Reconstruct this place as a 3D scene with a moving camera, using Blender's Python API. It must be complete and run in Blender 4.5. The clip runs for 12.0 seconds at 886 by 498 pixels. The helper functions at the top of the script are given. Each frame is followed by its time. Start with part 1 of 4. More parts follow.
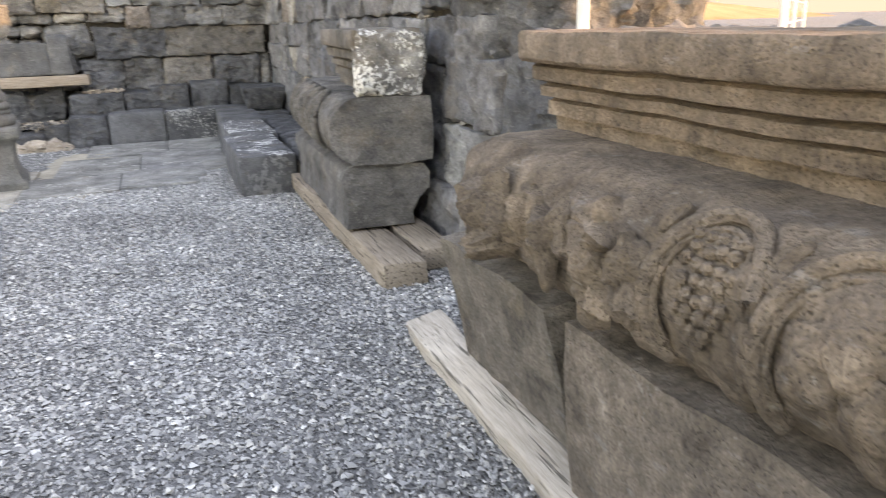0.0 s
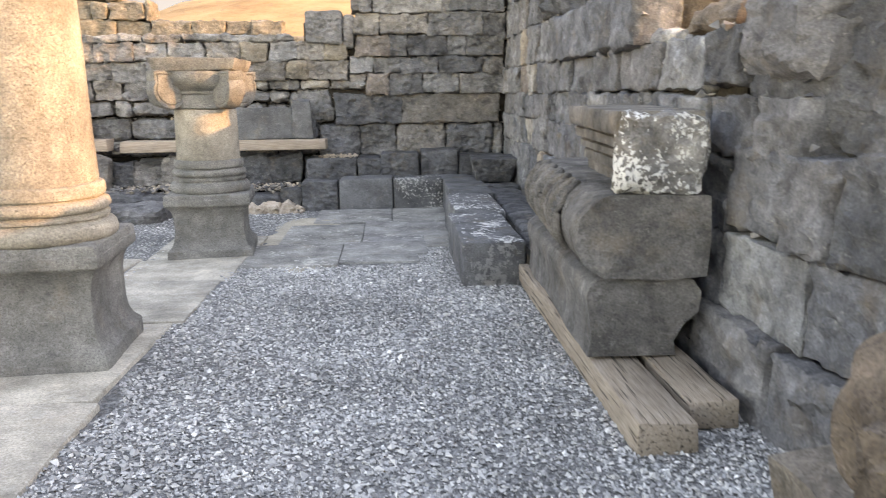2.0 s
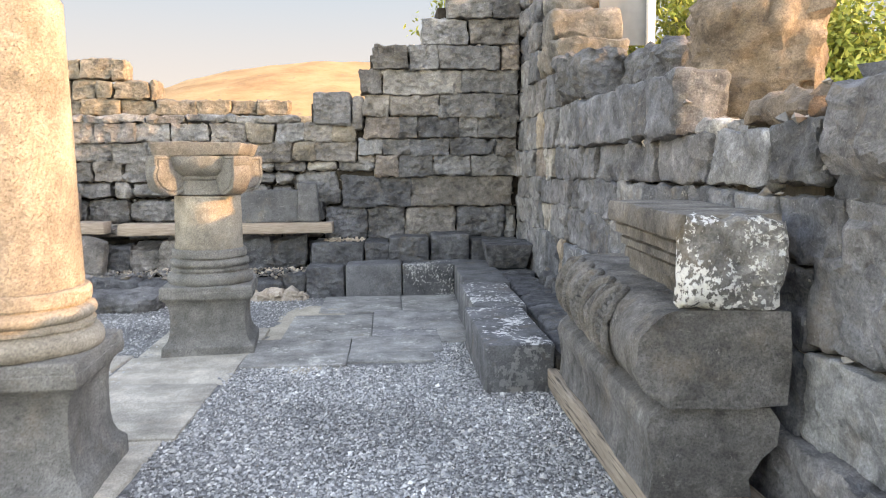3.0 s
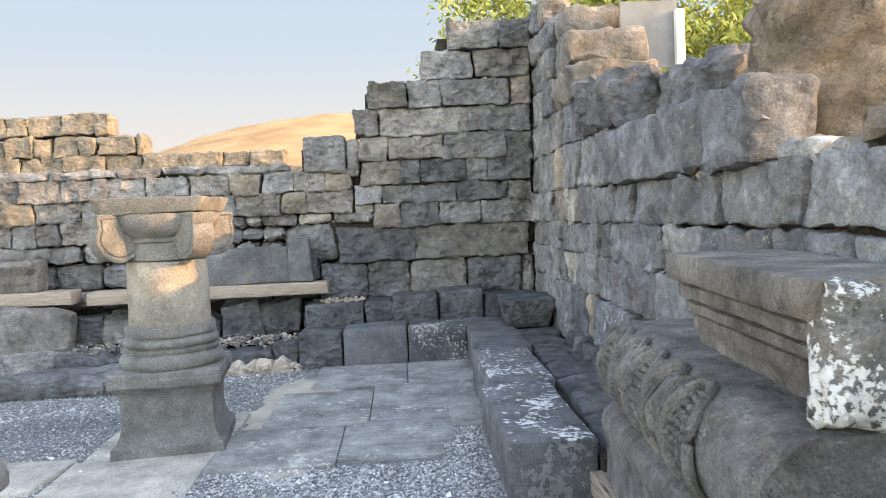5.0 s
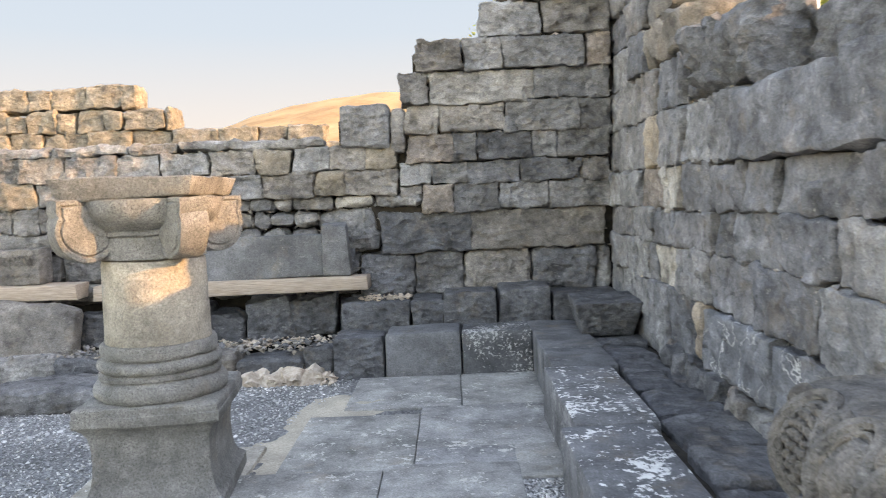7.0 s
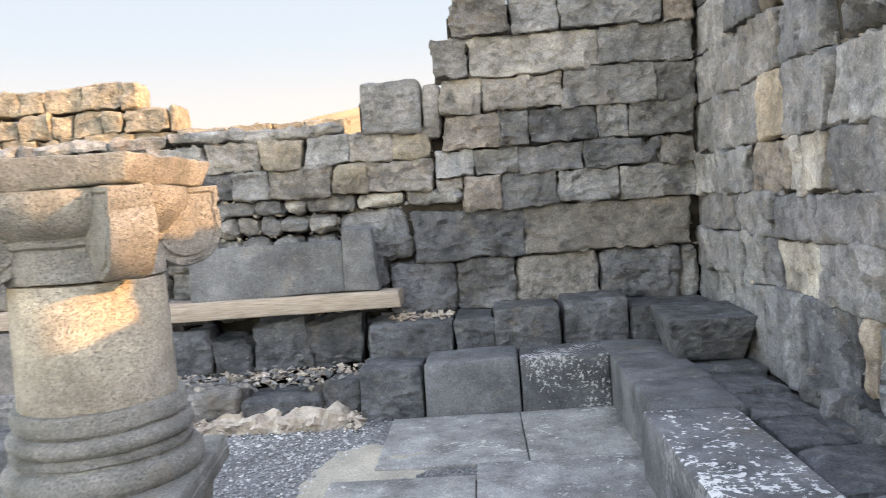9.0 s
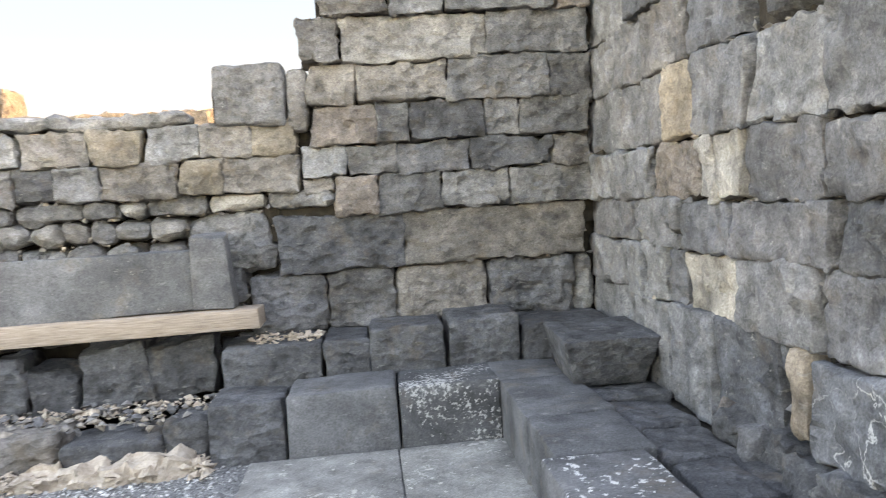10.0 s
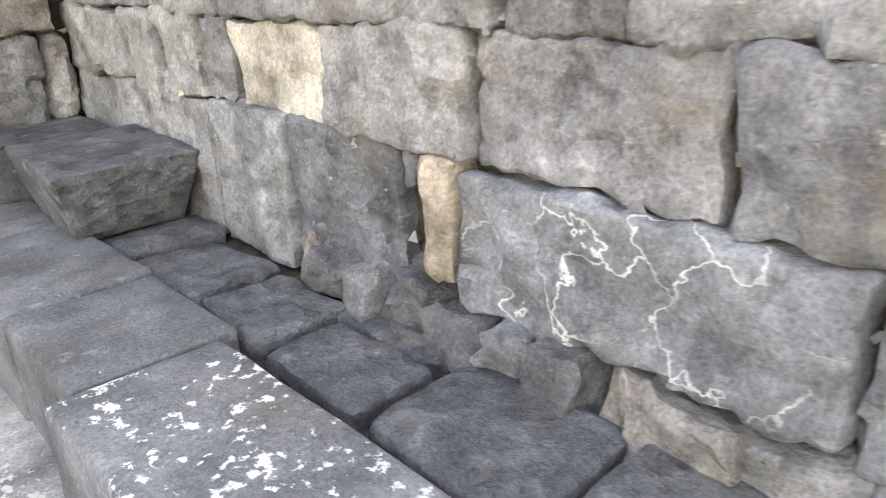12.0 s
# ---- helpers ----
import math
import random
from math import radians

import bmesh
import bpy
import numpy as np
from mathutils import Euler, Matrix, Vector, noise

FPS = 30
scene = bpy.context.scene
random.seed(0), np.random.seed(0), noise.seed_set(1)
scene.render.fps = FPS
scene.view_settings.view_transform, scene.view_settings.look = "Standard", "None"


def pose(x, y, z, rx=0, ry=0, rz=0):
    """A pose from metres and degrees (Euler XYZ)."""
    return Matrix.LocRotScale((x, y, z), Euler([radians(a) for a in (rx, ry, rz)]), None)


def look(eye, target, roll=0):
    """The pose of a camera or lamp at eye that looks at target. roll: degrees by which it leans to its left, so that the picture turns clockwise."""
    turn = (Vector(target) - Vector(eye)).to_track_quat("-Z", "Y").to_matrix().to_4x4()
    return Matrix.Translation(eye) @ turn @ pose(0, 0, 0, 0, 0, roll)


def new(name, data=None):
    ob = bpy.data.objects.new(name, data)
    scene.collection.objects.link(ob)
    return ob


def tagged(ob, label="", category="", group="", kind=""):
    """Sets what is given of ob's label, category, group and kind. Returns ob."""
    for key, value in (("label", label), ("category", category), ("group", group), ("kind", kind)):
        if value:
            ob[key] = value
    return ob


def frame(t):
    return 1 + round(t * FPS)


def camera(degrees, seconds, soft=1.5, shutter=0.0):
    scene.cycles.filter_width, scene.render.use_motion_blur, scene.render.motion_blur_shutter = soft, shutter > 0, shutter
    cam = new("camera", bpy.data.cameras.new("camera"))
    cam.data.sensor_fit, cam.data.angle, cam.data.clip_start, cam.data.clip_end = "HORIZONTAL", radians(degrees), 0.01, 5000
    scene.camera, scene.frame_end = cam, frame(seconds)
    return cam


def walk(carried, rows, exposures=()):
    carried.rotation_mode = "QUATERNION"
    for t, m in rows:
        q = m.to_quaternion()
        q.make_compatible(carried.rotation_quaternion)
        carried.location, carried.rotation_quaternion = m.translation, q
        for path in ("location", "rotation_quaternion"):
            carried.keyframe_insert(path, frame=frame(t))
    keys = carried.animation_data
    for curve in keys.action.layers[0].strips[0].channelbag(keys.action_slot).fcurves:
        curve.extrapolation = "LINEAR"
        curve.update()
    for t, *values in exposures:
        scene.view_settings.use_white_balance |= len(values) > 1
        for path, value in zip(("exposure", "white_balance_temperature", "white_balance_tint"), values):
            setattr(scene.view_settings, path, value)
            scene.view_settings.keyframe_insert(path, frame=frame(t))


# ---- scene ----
cam = camera(60.8, 12.0, 0.9, 0.3)
PATH = [
    (0, (0.118, 0.049, 1.445), (0.785, 1.844, 0.867), -1.5),
    (0.5, (0.185, 0.215, 1.455), (0.632, 2.093, 0.932), -1.2),
    (1, (0.127, 0.49, 1.47), (0.575, 2.385, 1.014), -1.4),
    (1.5, (0.117, 0.735, 1.483), (0.476, 2.655, 1.053), -2.1),
    (2, (0.19, 1.047, 1.511), (0.327, 2.999, 1.1), -0.5),
    (2.3, (0.196, 1.195, 1.541), (0.278, 3.156, 1.16), 0.4),
    (2.5, (0.156, 1.319, 1.543), (0.243, 3.288, 1.202), 0.5),
    (2.8, (0.093, 1.476, 1.574), (0.209, 3.456, 1.321), 0.2),
    (3, (0.071, 1.58, 1.613), (0.214, 3.562, 1.393), -0.2),
    (3.5, (0.134, 1.865, 1.607), (0.276, 3.856, 1.473), -2.3),
    (3.7, (0.182, 1.987, 1.624), (0.295, 3.981, 1.515), -2.8),
    (5.3, (0.23, 2.929, 1.631), (0.335, 4.924, 1.538), -2.3),
    (5.5, (0.245, 3.079, 1.654), (0.299, 5.076, 1.573), -2.2),
    (6, (0.153, 3.421, 1.631), (0.18, 5.42, 1.554), -2.3),
    (6.5, (0.139, 3.74, 1.63), (0.215, 5.735, 1.51), -2.8),
    (7, (0.186, 4.113, 1.664), (0.161, 6.107, 1.516), -2.3),
    (7.2, (0.163, 4.235, 1.657), (0.089, 6.229, 1.511), -1.8),
    (8.8, (0.061, 5.407, 1.58), (-0.09, 7.397, 1.456), -4.2),
    (9, (0.009, 5.539, 1.568), (-0.091, 7.532, 1.44), -4.1),
    (9.5, (-0.014, 5.926, 1.579), (0.068, 7.918, 1.422), -3.8),
    (10, (0.107, 6.3, 1.592), (0.305, 8.284, 1.442), -3.6),
    (10.5, (0.152, 6.603, 1.561), (0.705, 8.518, 1.396), -3.1),
    (11, (0.247, 6.95, 1.552), (1.381, 8.556, 1.185), -3.1),
    (11.5, (0.427, 7.32, 1.458), (1.682, 8.746, 0.833), -3.0),
    (12, (0.473, 7.712, 1.398), (1.729, 9.077, 0.651), -2.3),
]
walk(cam, [(t, look(eye, target, roll)) for t, eye, target, roll in PATH],
     [(0, 3.15, 11700, 26), (2.5, 3.1, 10900, 24), (5.5, 3.1, 9500, 20), (7.0, 3.15, 10100, 22), (9.0, 3.35, 10500, 23), (10.5, 3.75, 11200, 23), (12, 4.3, 12800, 27)])

# ---- world, sun ----
SUN_EL, SUN_AZ = radians(17.0), radians(76)  # the sun stands low in the east: 76 degrees from south
world = bpy.data.worlds.new("sky")
scene.world = world
world.use_nodes = True
wn = world.node_tree.nodes
sky = wn.new("ShaderNodeTexSky")
sky.sky_type = 'NISHITA'
sky.sun_disc = False
sky.sun_elevation, sky.sun_rotation = SUN_EL, math.pi - SUN_AZ
sky.air_density, sky.dust_density, sky.ozone_density = 1.0, 0.3, 1.5
world.node_tree.links.new(sky.outputs[0], wn["Background"].inputs[0])
wn["Background"].inputs[1].default_value = 0.15
sun = new("sun", bpy.data.lights.new("sun", "SUN"))
sun.data.energy, sun.data.angle, sun.data.color = 0.85, radians(0.6), (1.0, 0.66, 0.31)
sun.matrix_world = look((20 * math.sin(SUN_AZ), -20 * math.cos(SUN_AZ), 20 * math.tan(SUN_EL)), (0, 0, 0))


# ---- materials ----
class Net:
    """A node material in the making."""

    def __init__(self, name):
        self.mat = bpy.data.materials.new(name)
        self.mat.use_nodes = True
        self.nt = self.mat.node_tree
        self.bsdf = self.nt.nodes["Principled BSDF"]
        self.pos = self.nt.nodes.new("ShaderNodeNewGeometry").outputs["Position"]

    def link(self, a, b):
        self.nt.links.new(a, b)

    def noise(self, scale, detail=6, rough=0.55, stretch=None, vec=None):
        n = self.nt.nodes.new("ShaderNodeTexNoise")
        n.inputs["Scale"].default_value, n.inputs["Detail"].default_value = scale, detail
        n.inputs["Roughness"].default_value = rough
        src = vec or self.pos
        if stretch:
            m = self.nt.nodes.new("ShaderNodeMapping")
            m.inputs["Scale"].default_value = stretch
            self.link(src, m.inputs["Vector"])
            src = m.outputs[0]
        self.link(src, n.inputs["Vector"])
        return n.outputs["Fac"]

    def voronoi(self, scale, feature='F1', stretch=None):
        n = self.nt.nodes.new("ShaderNodeTexVoronoi")
        n.feature = feature
        n.inputs["Scale"].default_value = scale
        src = self.pos
        if stretch:
            m = self.nt.nodes.new("ShaderNodeMapping")
            m.inputs["Scale"].default_value = stretch
            self.link(src, m.inputs["Vector"])
            src = m.outputs[0]
        self.link(src, n.inputs["Vector"])
        return n

    def ramp(self, fac, stops):
        r = self.nt.nodes.new("ShaderNodeValToRGB")
        while len(r.color_ramp.elements) < len(stops):
            r.color_ramp.elements.new(0.5)
        for e, (p, c) in zip(r.color_ramp.elements, stops):
            e.position = p
            e.color = (*c, 1) if isinstance(c, tuple) else (c, c, c, 1)
        self.link(fac, r.inputs[0])
        return r.outputs[0]

    def mix(self, a, b, fac, kind='MIX'):
        m = self.nt.nodes.new("ShaderNodeMix")
        m.data_type, m.blend_type = 'RGBA', kind
        for sock, v in ((m.inputs[6], a), (m.inputs[7], b), (m.inputs[0], fac)):
            if isinstance(v, (int, float)):
                sock.default_value = v
            elif isinstance(v, tuple):
                sock.default_value = (*v, 1)
            else:
                self.link(v, sock)
        return m.outputs[2]

    def calc(self, op, a, b):
        m = self.nt.nodes.new("ShaderNodeMath")
        m.operation = op
        for sock, v in zip(m.inputs, (a, b)):
            if isinstance(v, (int, float)):
                sock.default_value = v
            else:
                self.link(v, sock)
        return m.outputs[0]

    def random(self):
        return self.nt.nodes.new("ShaderNodeObjectInfo").outputs["Random"]

    def island(self):
        return self.nt.nodes.new("ShaderNodeNewGeometry").outputs["Random Per Island"]

    def bump(self, height, strength, distance=0.02, after=None):
        b = self.nt.nodes.new("ShaderNodeBump")
        b.inputs["Strength"].default_value, b.inputs["Distance"].default_value = strength, distance
        self.link(height, b.inputs["Height"])
        if after is not None:
            self.link(after, b.inputs["Normal"])
        return b.outputs[0]

    def done(self, color, rough=0.9, normal=None, metal=0.0, specular=0.3):
        self.link(color, self.bsdf.inputs["Base Color"]) if not isinstance(color, tuple) else None
        if isinstance(color, tuple):
            self.bsdf.inputs["Base Color"].default_value = (*color, 1)
        if isinstance(rough, (int, float)):
            self.bsdf.inputs["Roughness"].default_value = rough
        else:
            self.link(rough, self.bsdf.inputs["Roughness"])
        self.bsdf.inputs["Metallic"].default_value = metal
        self.bsdf.inputs["Specular IOR Level"].default_value = specular
        if normal is not None:
            self.link(normal, self.bsdf.inputs["Normal"])
        return self.mat


def stone_mat(name, tints, lichen=0.0, lichen_col=(0.55, 0.53, 0.48), pits=0.5, fine=0.8, lichen_scale=24, veins=0.0, chisel=0.9, gain=1.24, patchy=False, mottle=0.8, vesicle=0.0, side=0.2, grain=0.6):
    """Weathered stone: tints are picked per piece, grain and stains by place."""
    n = Net(name)
    rnd = n.random()
    k = max(1, len(tints) - 1)
    base = n.ramp(rnd, [(i / k, tuple(gain * v for v in c)) for i, c in enumerate(tints)])
    n1, n2, n3 = n.noise(2.6, 6, 0.6), n.noise(15, 9, 0.72), n.noise(80, 5, 0.7)
    n4 = n.noise(6.5, 8, 0.62)
    col = n.mix(base, n.ramp(n1, [(0.32, 0.62), (0.5, 1.0), (0.68, 1.38)]), 1.0, 'MULTIPLY')
    col = n.mix(col, n.ramp(n4, [(0.36, 0.50), (0.47, 0.98), (0.56, 1.04), (0.68, 1.62)]), mottle, 'MULTIPLY')
    col = n.mix(col, n.ramp(n2, [(0.30, 0.52), (0.5, 1.0), (0.70, 1.45)]), 0.8 * mottle, 'MULTIPLY')
    col = n.mix(col, n.ramp(n3, [(0.30, 0.55), (0.5, 1.0), (0.70, 1.45)]), fine, 'MULTIPLY')
    scuff = n.ramp(n.noise(9, 9, 0.7, (1.0, 1.0, 2.6)), [(0.60, 0.0), (0.66, 0.42), (0.75, 0.6)])
    col = n.mix(col, n.mix(col, (0.42, 0.41, 0.39), 0.62), scuff)
    rust = n.ramp(n.noise(3.6, 7, 0.65), [(0.56, 0.0), (0.74, 0.30)])
    col = n.mix(col, (0.33, 0.235, 0.15), rust)
    if vesicle:
        hole = n.calc('ADD', n.voronoi(115).outputs["Distance"], n.calc('MULTIPLY', n1, -0.30))
        col = n.mix(col, n.ramp(hole, [(0.0, 0.45), (0.06, 0.55), (0.20, 1.0)]), vesicle, 'MULTIPLY')
        hole = n.ramp(hole, [(0.0, 0.0), (0.2, 1.0)])
    if veins:
        v = n.voronoi(3.6, 'DISTANCE_TO_EDGE')
        wob = n.nt.nodes.new("ShaderNodeTexNoise")
        wob.inputs["Scale"].default_value, wob.inputs["Detail"].default_value = 7.0, 5.0
        add = n.nt.nodes.new("ShaderNodeVectorMath")
        add.operation = 'MULTIPLY_ADD'
        add.inputs[1].default_value = (0.22, 0.22, 0.22)
        n.link(n.pos, wob.inputs["Vector"])
        n.link(wob.outputs["Color"], add.inputs[0])
        n.link(n.pos, add.inputs[2])
        n.link(add.outputs[0], v.inputs["Vector"])
        w = n.noise(3.5, 4)
        line = n.calc('MULTIPLY', n.ramp(v.outputs["Distance"], [(0.0, 1.0), (0.006, 0.75), (0.016, 0.0)]), n.ramp(w, [(0.40, 0.0), (0.52, 1.0)]))
        col = n.mix(col, (0.50, 0.495, 0.48), n.calc('MULTIPLY', line, veins))
    if lichen:
        cover = n.noise(lichen_scale, 10, 0.66)
        l1 = n.ramp(cover, [(0.66 - 0.19 * lichen, 0.0), (0.72 - 0.19 * lichen, min(0.85, 0.25 + lichen))])
        if patchy:
            field = n.ramp(n.noise(2.4, 6, 0.62), [(0.60 - 0.2 * lichen, 0.0), (0.76 - 0.2 * lichen, 0.17)])
            l1 = n.ramp(n.calc('ADD', cover, field), [(0.62, 0.0), (0.65, 0.85), (0.75, 1.0)])
            nz = n.nt.nodes.new("ShaderNodeSeparateXYZ")
            n.link(n.nt.nodes.new("ShaderNodeNewGeometry").outputs["Normal"], nz.inputs[0])
            l1 = n.calc('MULTIPLY', l1, n.ramp(nz.outputs[2], [(0.35, side), (0.8, 1.0)]))
        col = n.mix(col, lichen_col, l1)
    pit = n.ramp(n.voronoi(60).outputs["Distance"], [(0.0, 0.0), (0.30, 1.0)])
    crag = n.voronoi(11, 'F1', (1.0, 1.0, 1.5)).outputs["Distance"]
    nrm = n.bump(n.calc('ADD', n4, n.calc('MULTIPLY', crag, 0.5)), chisel, 0.075)
    nrm = n.bump(n.calc('ADD', n2, n.calc('MULTIPLY', n3, 0.4)), grain, 0.020, nrm)
    nrm = n.bump(hole if vesicle else pit, pits, 0.006 if vesicle else 0.005, nrm)
    return n.done(col, n.ramp(n2, [(0.3, 0.78), (0.7, 0.97)]), nrm)


BASALT = stone_mat("basalt", [(0.085, 0.086, 0.091), (0.18, 0.175, 0.17), (0.12, 0.121, 0.127), (0.21, 0.19, 0.172), (0.11, 0.108, 0.108), (0.215, 0.213, 0.212), (0.14, 0.138, 0.138), (0.24, 0.226, 0.21)], lichen=0.10, gain=1.12)
BLUISH = stone_mat("blue_grey_basalt", [(0.10, 0.103, 0.112), (0.155, 0.157, 0.165), (0.20, 0.196, 0.196), (0.12, 0.122, 0.131), (0.235, 0.234, 0.235), (0.15, 0.148, 0.152), (0.185, 0.175, 0.17)], lichen=0.15, chisel=0.5, gain=1.0)
DARK = stone_mat("dark_basalt", [(0.085, 0.086, 0.09), (0.12, 0.12, 0.123), (0.10, 0.102, 0.108)], lichen=0.05, gain=1.02)
BENCH = stone_mat("bench_basalt", [(0.105, 0.107, 0.112), (0.135, 0.135, 0.137)], lichen=0.75, lichen_col=(0.72, 0.71, 0.68), lichen_scale=22, chisel=0.15, gain=1.12, patchy=True, mottle=0.45)
PLAINBENCH = stone_mat("smooth_basalt", [(0.115, 0.117, 0.120), (0.14, 0.14, 0.142)], lichen=0.12, chisel=0.12, gain=1.08, mottle=0.4)
LIMED = stone_mat("lime_stained_basalt", [(0.115, 0.117, 0.120), (0.14, 0.14, 0.142)], lichen=0.6, lichen_col=(0.50, 0.49, 0.47), lichen_scale=40, patchy=True, side=0.9, chisel=0.12, gain=0.92, mottle=0.4)
TAN = stone_mat("tan_stone", [(0.31, 0.25, 0.20), (0.34, 0.28, 0.22)], chisel=0.4, gain=0.95)
PALE = stone_mat("pale_stone", [(0.42, 0.38, 0.33), (0.40, 0.38, 0.36)], chisel=0.4, gain=0.82)
VEINED = stone_mat("veined_basalt", [(0.12, 0.125, 0.135), (0.135, 0.138, 0.145)], lichen=0.1, veins=1.0, chisel=0.25)
BROWN = stone_mat("brown_basalt", [(0.195, 0.148, 0.112), (0.165, 0.128, 0.10)], lichen=0.05, pits=0.9, chisel=0.5, mottle=0.75, gain=1.22, vesicle=0.5, grain=0.9)
RUDDY = stone_mat("ruddy_basalt", [(0.19, 0.158, 0.135), (0.165, 0.142, 0.128)], lichen=0.05)
SLAB = stone_mat("slab_basalt", [(0.20, 0.158, 0.125), (0.175, 0.15, 0.125)], lichen=0.1, pits=1.0, chisel=0.6, mottle=0.8, gain=1.2, vesicle=0.35, grain=0.9)
CARVED = stone_mat("carved_basalt", [(0.185, 0.165, 0.145), (0.165, 0.155, 0.145)], lichen=0.12, pits=0.9, chisel=0.5, mottle=0.75, vesicle=0.35, gain=1.08, grain=0.9)
SPOTTED = stone_mat("lichen_basalt", [(0.20, 0.19, 0.18), (0.20, 0.19, 0.18)], lichen=0.95, lichen_col=(0.74, 0.73, 0.70), lichen_scale=38, patchy=True, side=1.0, pits=0.9, gain=1.0)
COLUMN = stone_mat("column_limestone", [(0.38, 0.335, 0.275), (0.36, 0.32, 0.27)], pits=1.0, chisel=0.2, gain=0.86, mottle=0.36, vesicle=0.2)
PEDESTAL = stone_mat("pedestal_basalt", [(0.205, 0.195, 0.178), (0.195, 0.187, 0.172)], pits=1.0, chisel=0.25, gain=1.15, mottle=0.4, vesicle=0.7, grain=0.9)
PAVING = stone_mat("worn_paving", [(0.20, 0.20, 0.195), (0.235, 0.225, 0.205), (0.215, 0.21, 0.205)], lichen=0.36, lichen_scale=20, patchy=True, chisel=0.1, pits=0.2, mottle=0.45, gain=1.25)
STYLO = stone_mat("pale_paving", [(0.35, 0.315, 0.265), (0.315, 0.29, 0.25)], chisel=0.1, pits=0.2, gain=1.25, mottle=0.3)
OUTER = stone_mat("field_basalt", [(0.23, 0.195, 0.155), (0.20, 0.175, 0.145), (0.27, 0.225, 0.175)], chisel=0.6, gain=0.95)


def wood_mat(name, a, b):
    n = Net(name)
    g = n.noise(9, 8, 0.6, (9, 0.7, 9))
    col = n.mix(n.ramp(g, [(0.3, a), (0.7, b)]), n.ramp(n.noise(2.0, 5), [(0.3, 0.7), (0.7, 1.2)]), 0.8, 'MULTIPLY')
    crack = n.ramp(n.noise(5, 4, 0.5, (14, 0.5, 14)), [(0.34, 0.15), (0.42, 1.0)])
    col = n.mix(col, crack, 0.8, 'MULTIPLY')
    return n.done(col, 0.85, n.bump(n.calc('ADD', g, crack), 0.5, 0.01))


WOOD_Y = wood_mat("weathered_timber", (0.26, 0.20, 0.15), (0.44, 0.36, 0.29))
WOOD_PALE = wood_mat("bleached_timber", (0.40, 0.34, 0.28), (0.62, 0.55, 0.48))
n = Net("shelf_timber")
g = n.noise(9, 8, 0.6, (0.7, 9, 9))
WOOD_X = n.done(n.ramp(g, [(0.3, (0.25, 0.19, 0.15)), (0.7, (0.46, 0.37, 0.30))]), 0.85, n.bump(g, 0.5, 0.01))

# Earth fill, coloured near black: the shade of deep joints is put in.
n = Net("shaded_joint_earth")
SHADED_EARTH = n.done(n.ramp(n.noise(12, 8), [(0.3, (0.02, 0.017, 0.014)), (0.7, (0.06, 0.05, 0.04))]), 0.95, n.bump(n.noise(30, 6), 0.8, 0.02))

n = Net("chink_stone")
CHINK = n.done(n.mix(n.ramp(n.island(), [(0.0, (0.14, 0.14, 0.145)), (0.6, (0.27, 0.25, 0.23)), (0.9, (0.36, 0.30, 0.24)), (1.0, (0.5, 0.44, 0.36))]),
                     n.ramp(n.noise(30, 6), [(0.3, 0.6), (0.7, 1.3)]), 1.0, 'MULTIPLY'), 0.92, n.bump(n.noise(40, 6), 0.5, 0.01))

# Darker than GRAVEL, so its colour carries the shade between loose pebbles.
n = Net("gravel_bed")
cells = n.voronoi(55)
gc = n.ramp(cells.outputs["Color"], [(0.0, (0.12, 0.119, 0.118)), (0.5, (0.22, 0.218, 0.215)), (0.85, (0.30, 0.295, 0.29)), (1.0, (0.45, 0.44, 0.43))])
gc = n.mix(gc, n.ramp(n.noise(0.9, 5), [(0.35, 0.72), (0.65, 1.25)]), 0.8, 'MULTIPLY')
GRAVEL_BED = n.done(gc, 0.9, n.bump(n.ramp(cells.outputs["Distance"], [(0.0, 1.0), (0.6, 0.0)]), 1.0, 0.02))
n = Net("gravel")
dust = n.ramp(n.noise(0.9, 5), [(0.35, 0.75), (0.65, 1.25)])
GRAVEL = n.done(n.mix(n.ramp(n.island(), [(0.0, (0.24, 0.238, 0.236)), (0.35, (0.37, 0.367, 0.362)), (0.7, (0.48, 0.475, 0.468)), (0.92, (0.58, 0.56, 0.53)), (1.0, (0.80, 0.79, 0.77))]), dust, 0.8, 'MULTIPLY'), 0.85, n.bump(n.noise(120, 3), 0.3, 0.003))

n = Net("dry_grass")
d1 = n.noise(0.05, 8, 0.65)
col = n.ramp(d1, [(0.3, (0.29, 0.165, 0.08)), (0.5, (0.43, 0.265, 0.135)), (0.7, (0.51, 0.345, 0.19))])
col = n.mix(col, (0.16, 0.14, 0.12), n.ramp(n.noise(0.35, 8, 0.7), [(0.60, 0.0), (0.66, 0.75)]))
DRY = n.done(col, 0.95, n.bump(n.noise(0.5, 8), 0.6, 0.5))
n = Net("plaster_rubble")
RUBBLE = n.done(n.ramp(n.noise(14, 9, 0.7), [(0.3, (0.34, 0.26, 0.20)), (0.55, (0.58, 0.48, 0.39)), (0.75, (0.74, 0.66, 0.57))]), 0.95, n.bump(n.noise(22, 9), 1.0, 0.03))
n = Net("galvanised_steel")
STEEL = n.done(n.ramp(n.noise(6, 4), [(0.3, (0.15, 0.16, 0.17)), (0.7, (0.20, 0.21, 0.22))]), 0.6, None, 0.1)
n = Net("white_paint")
WHITE = n.done(n.ramp(n.noise(4, 5), [(0.3, (0.62, 0.61, 0.58)), (0.7, (0.78, 0.77, 0.74))]), 0.5)
n = Net("bark")
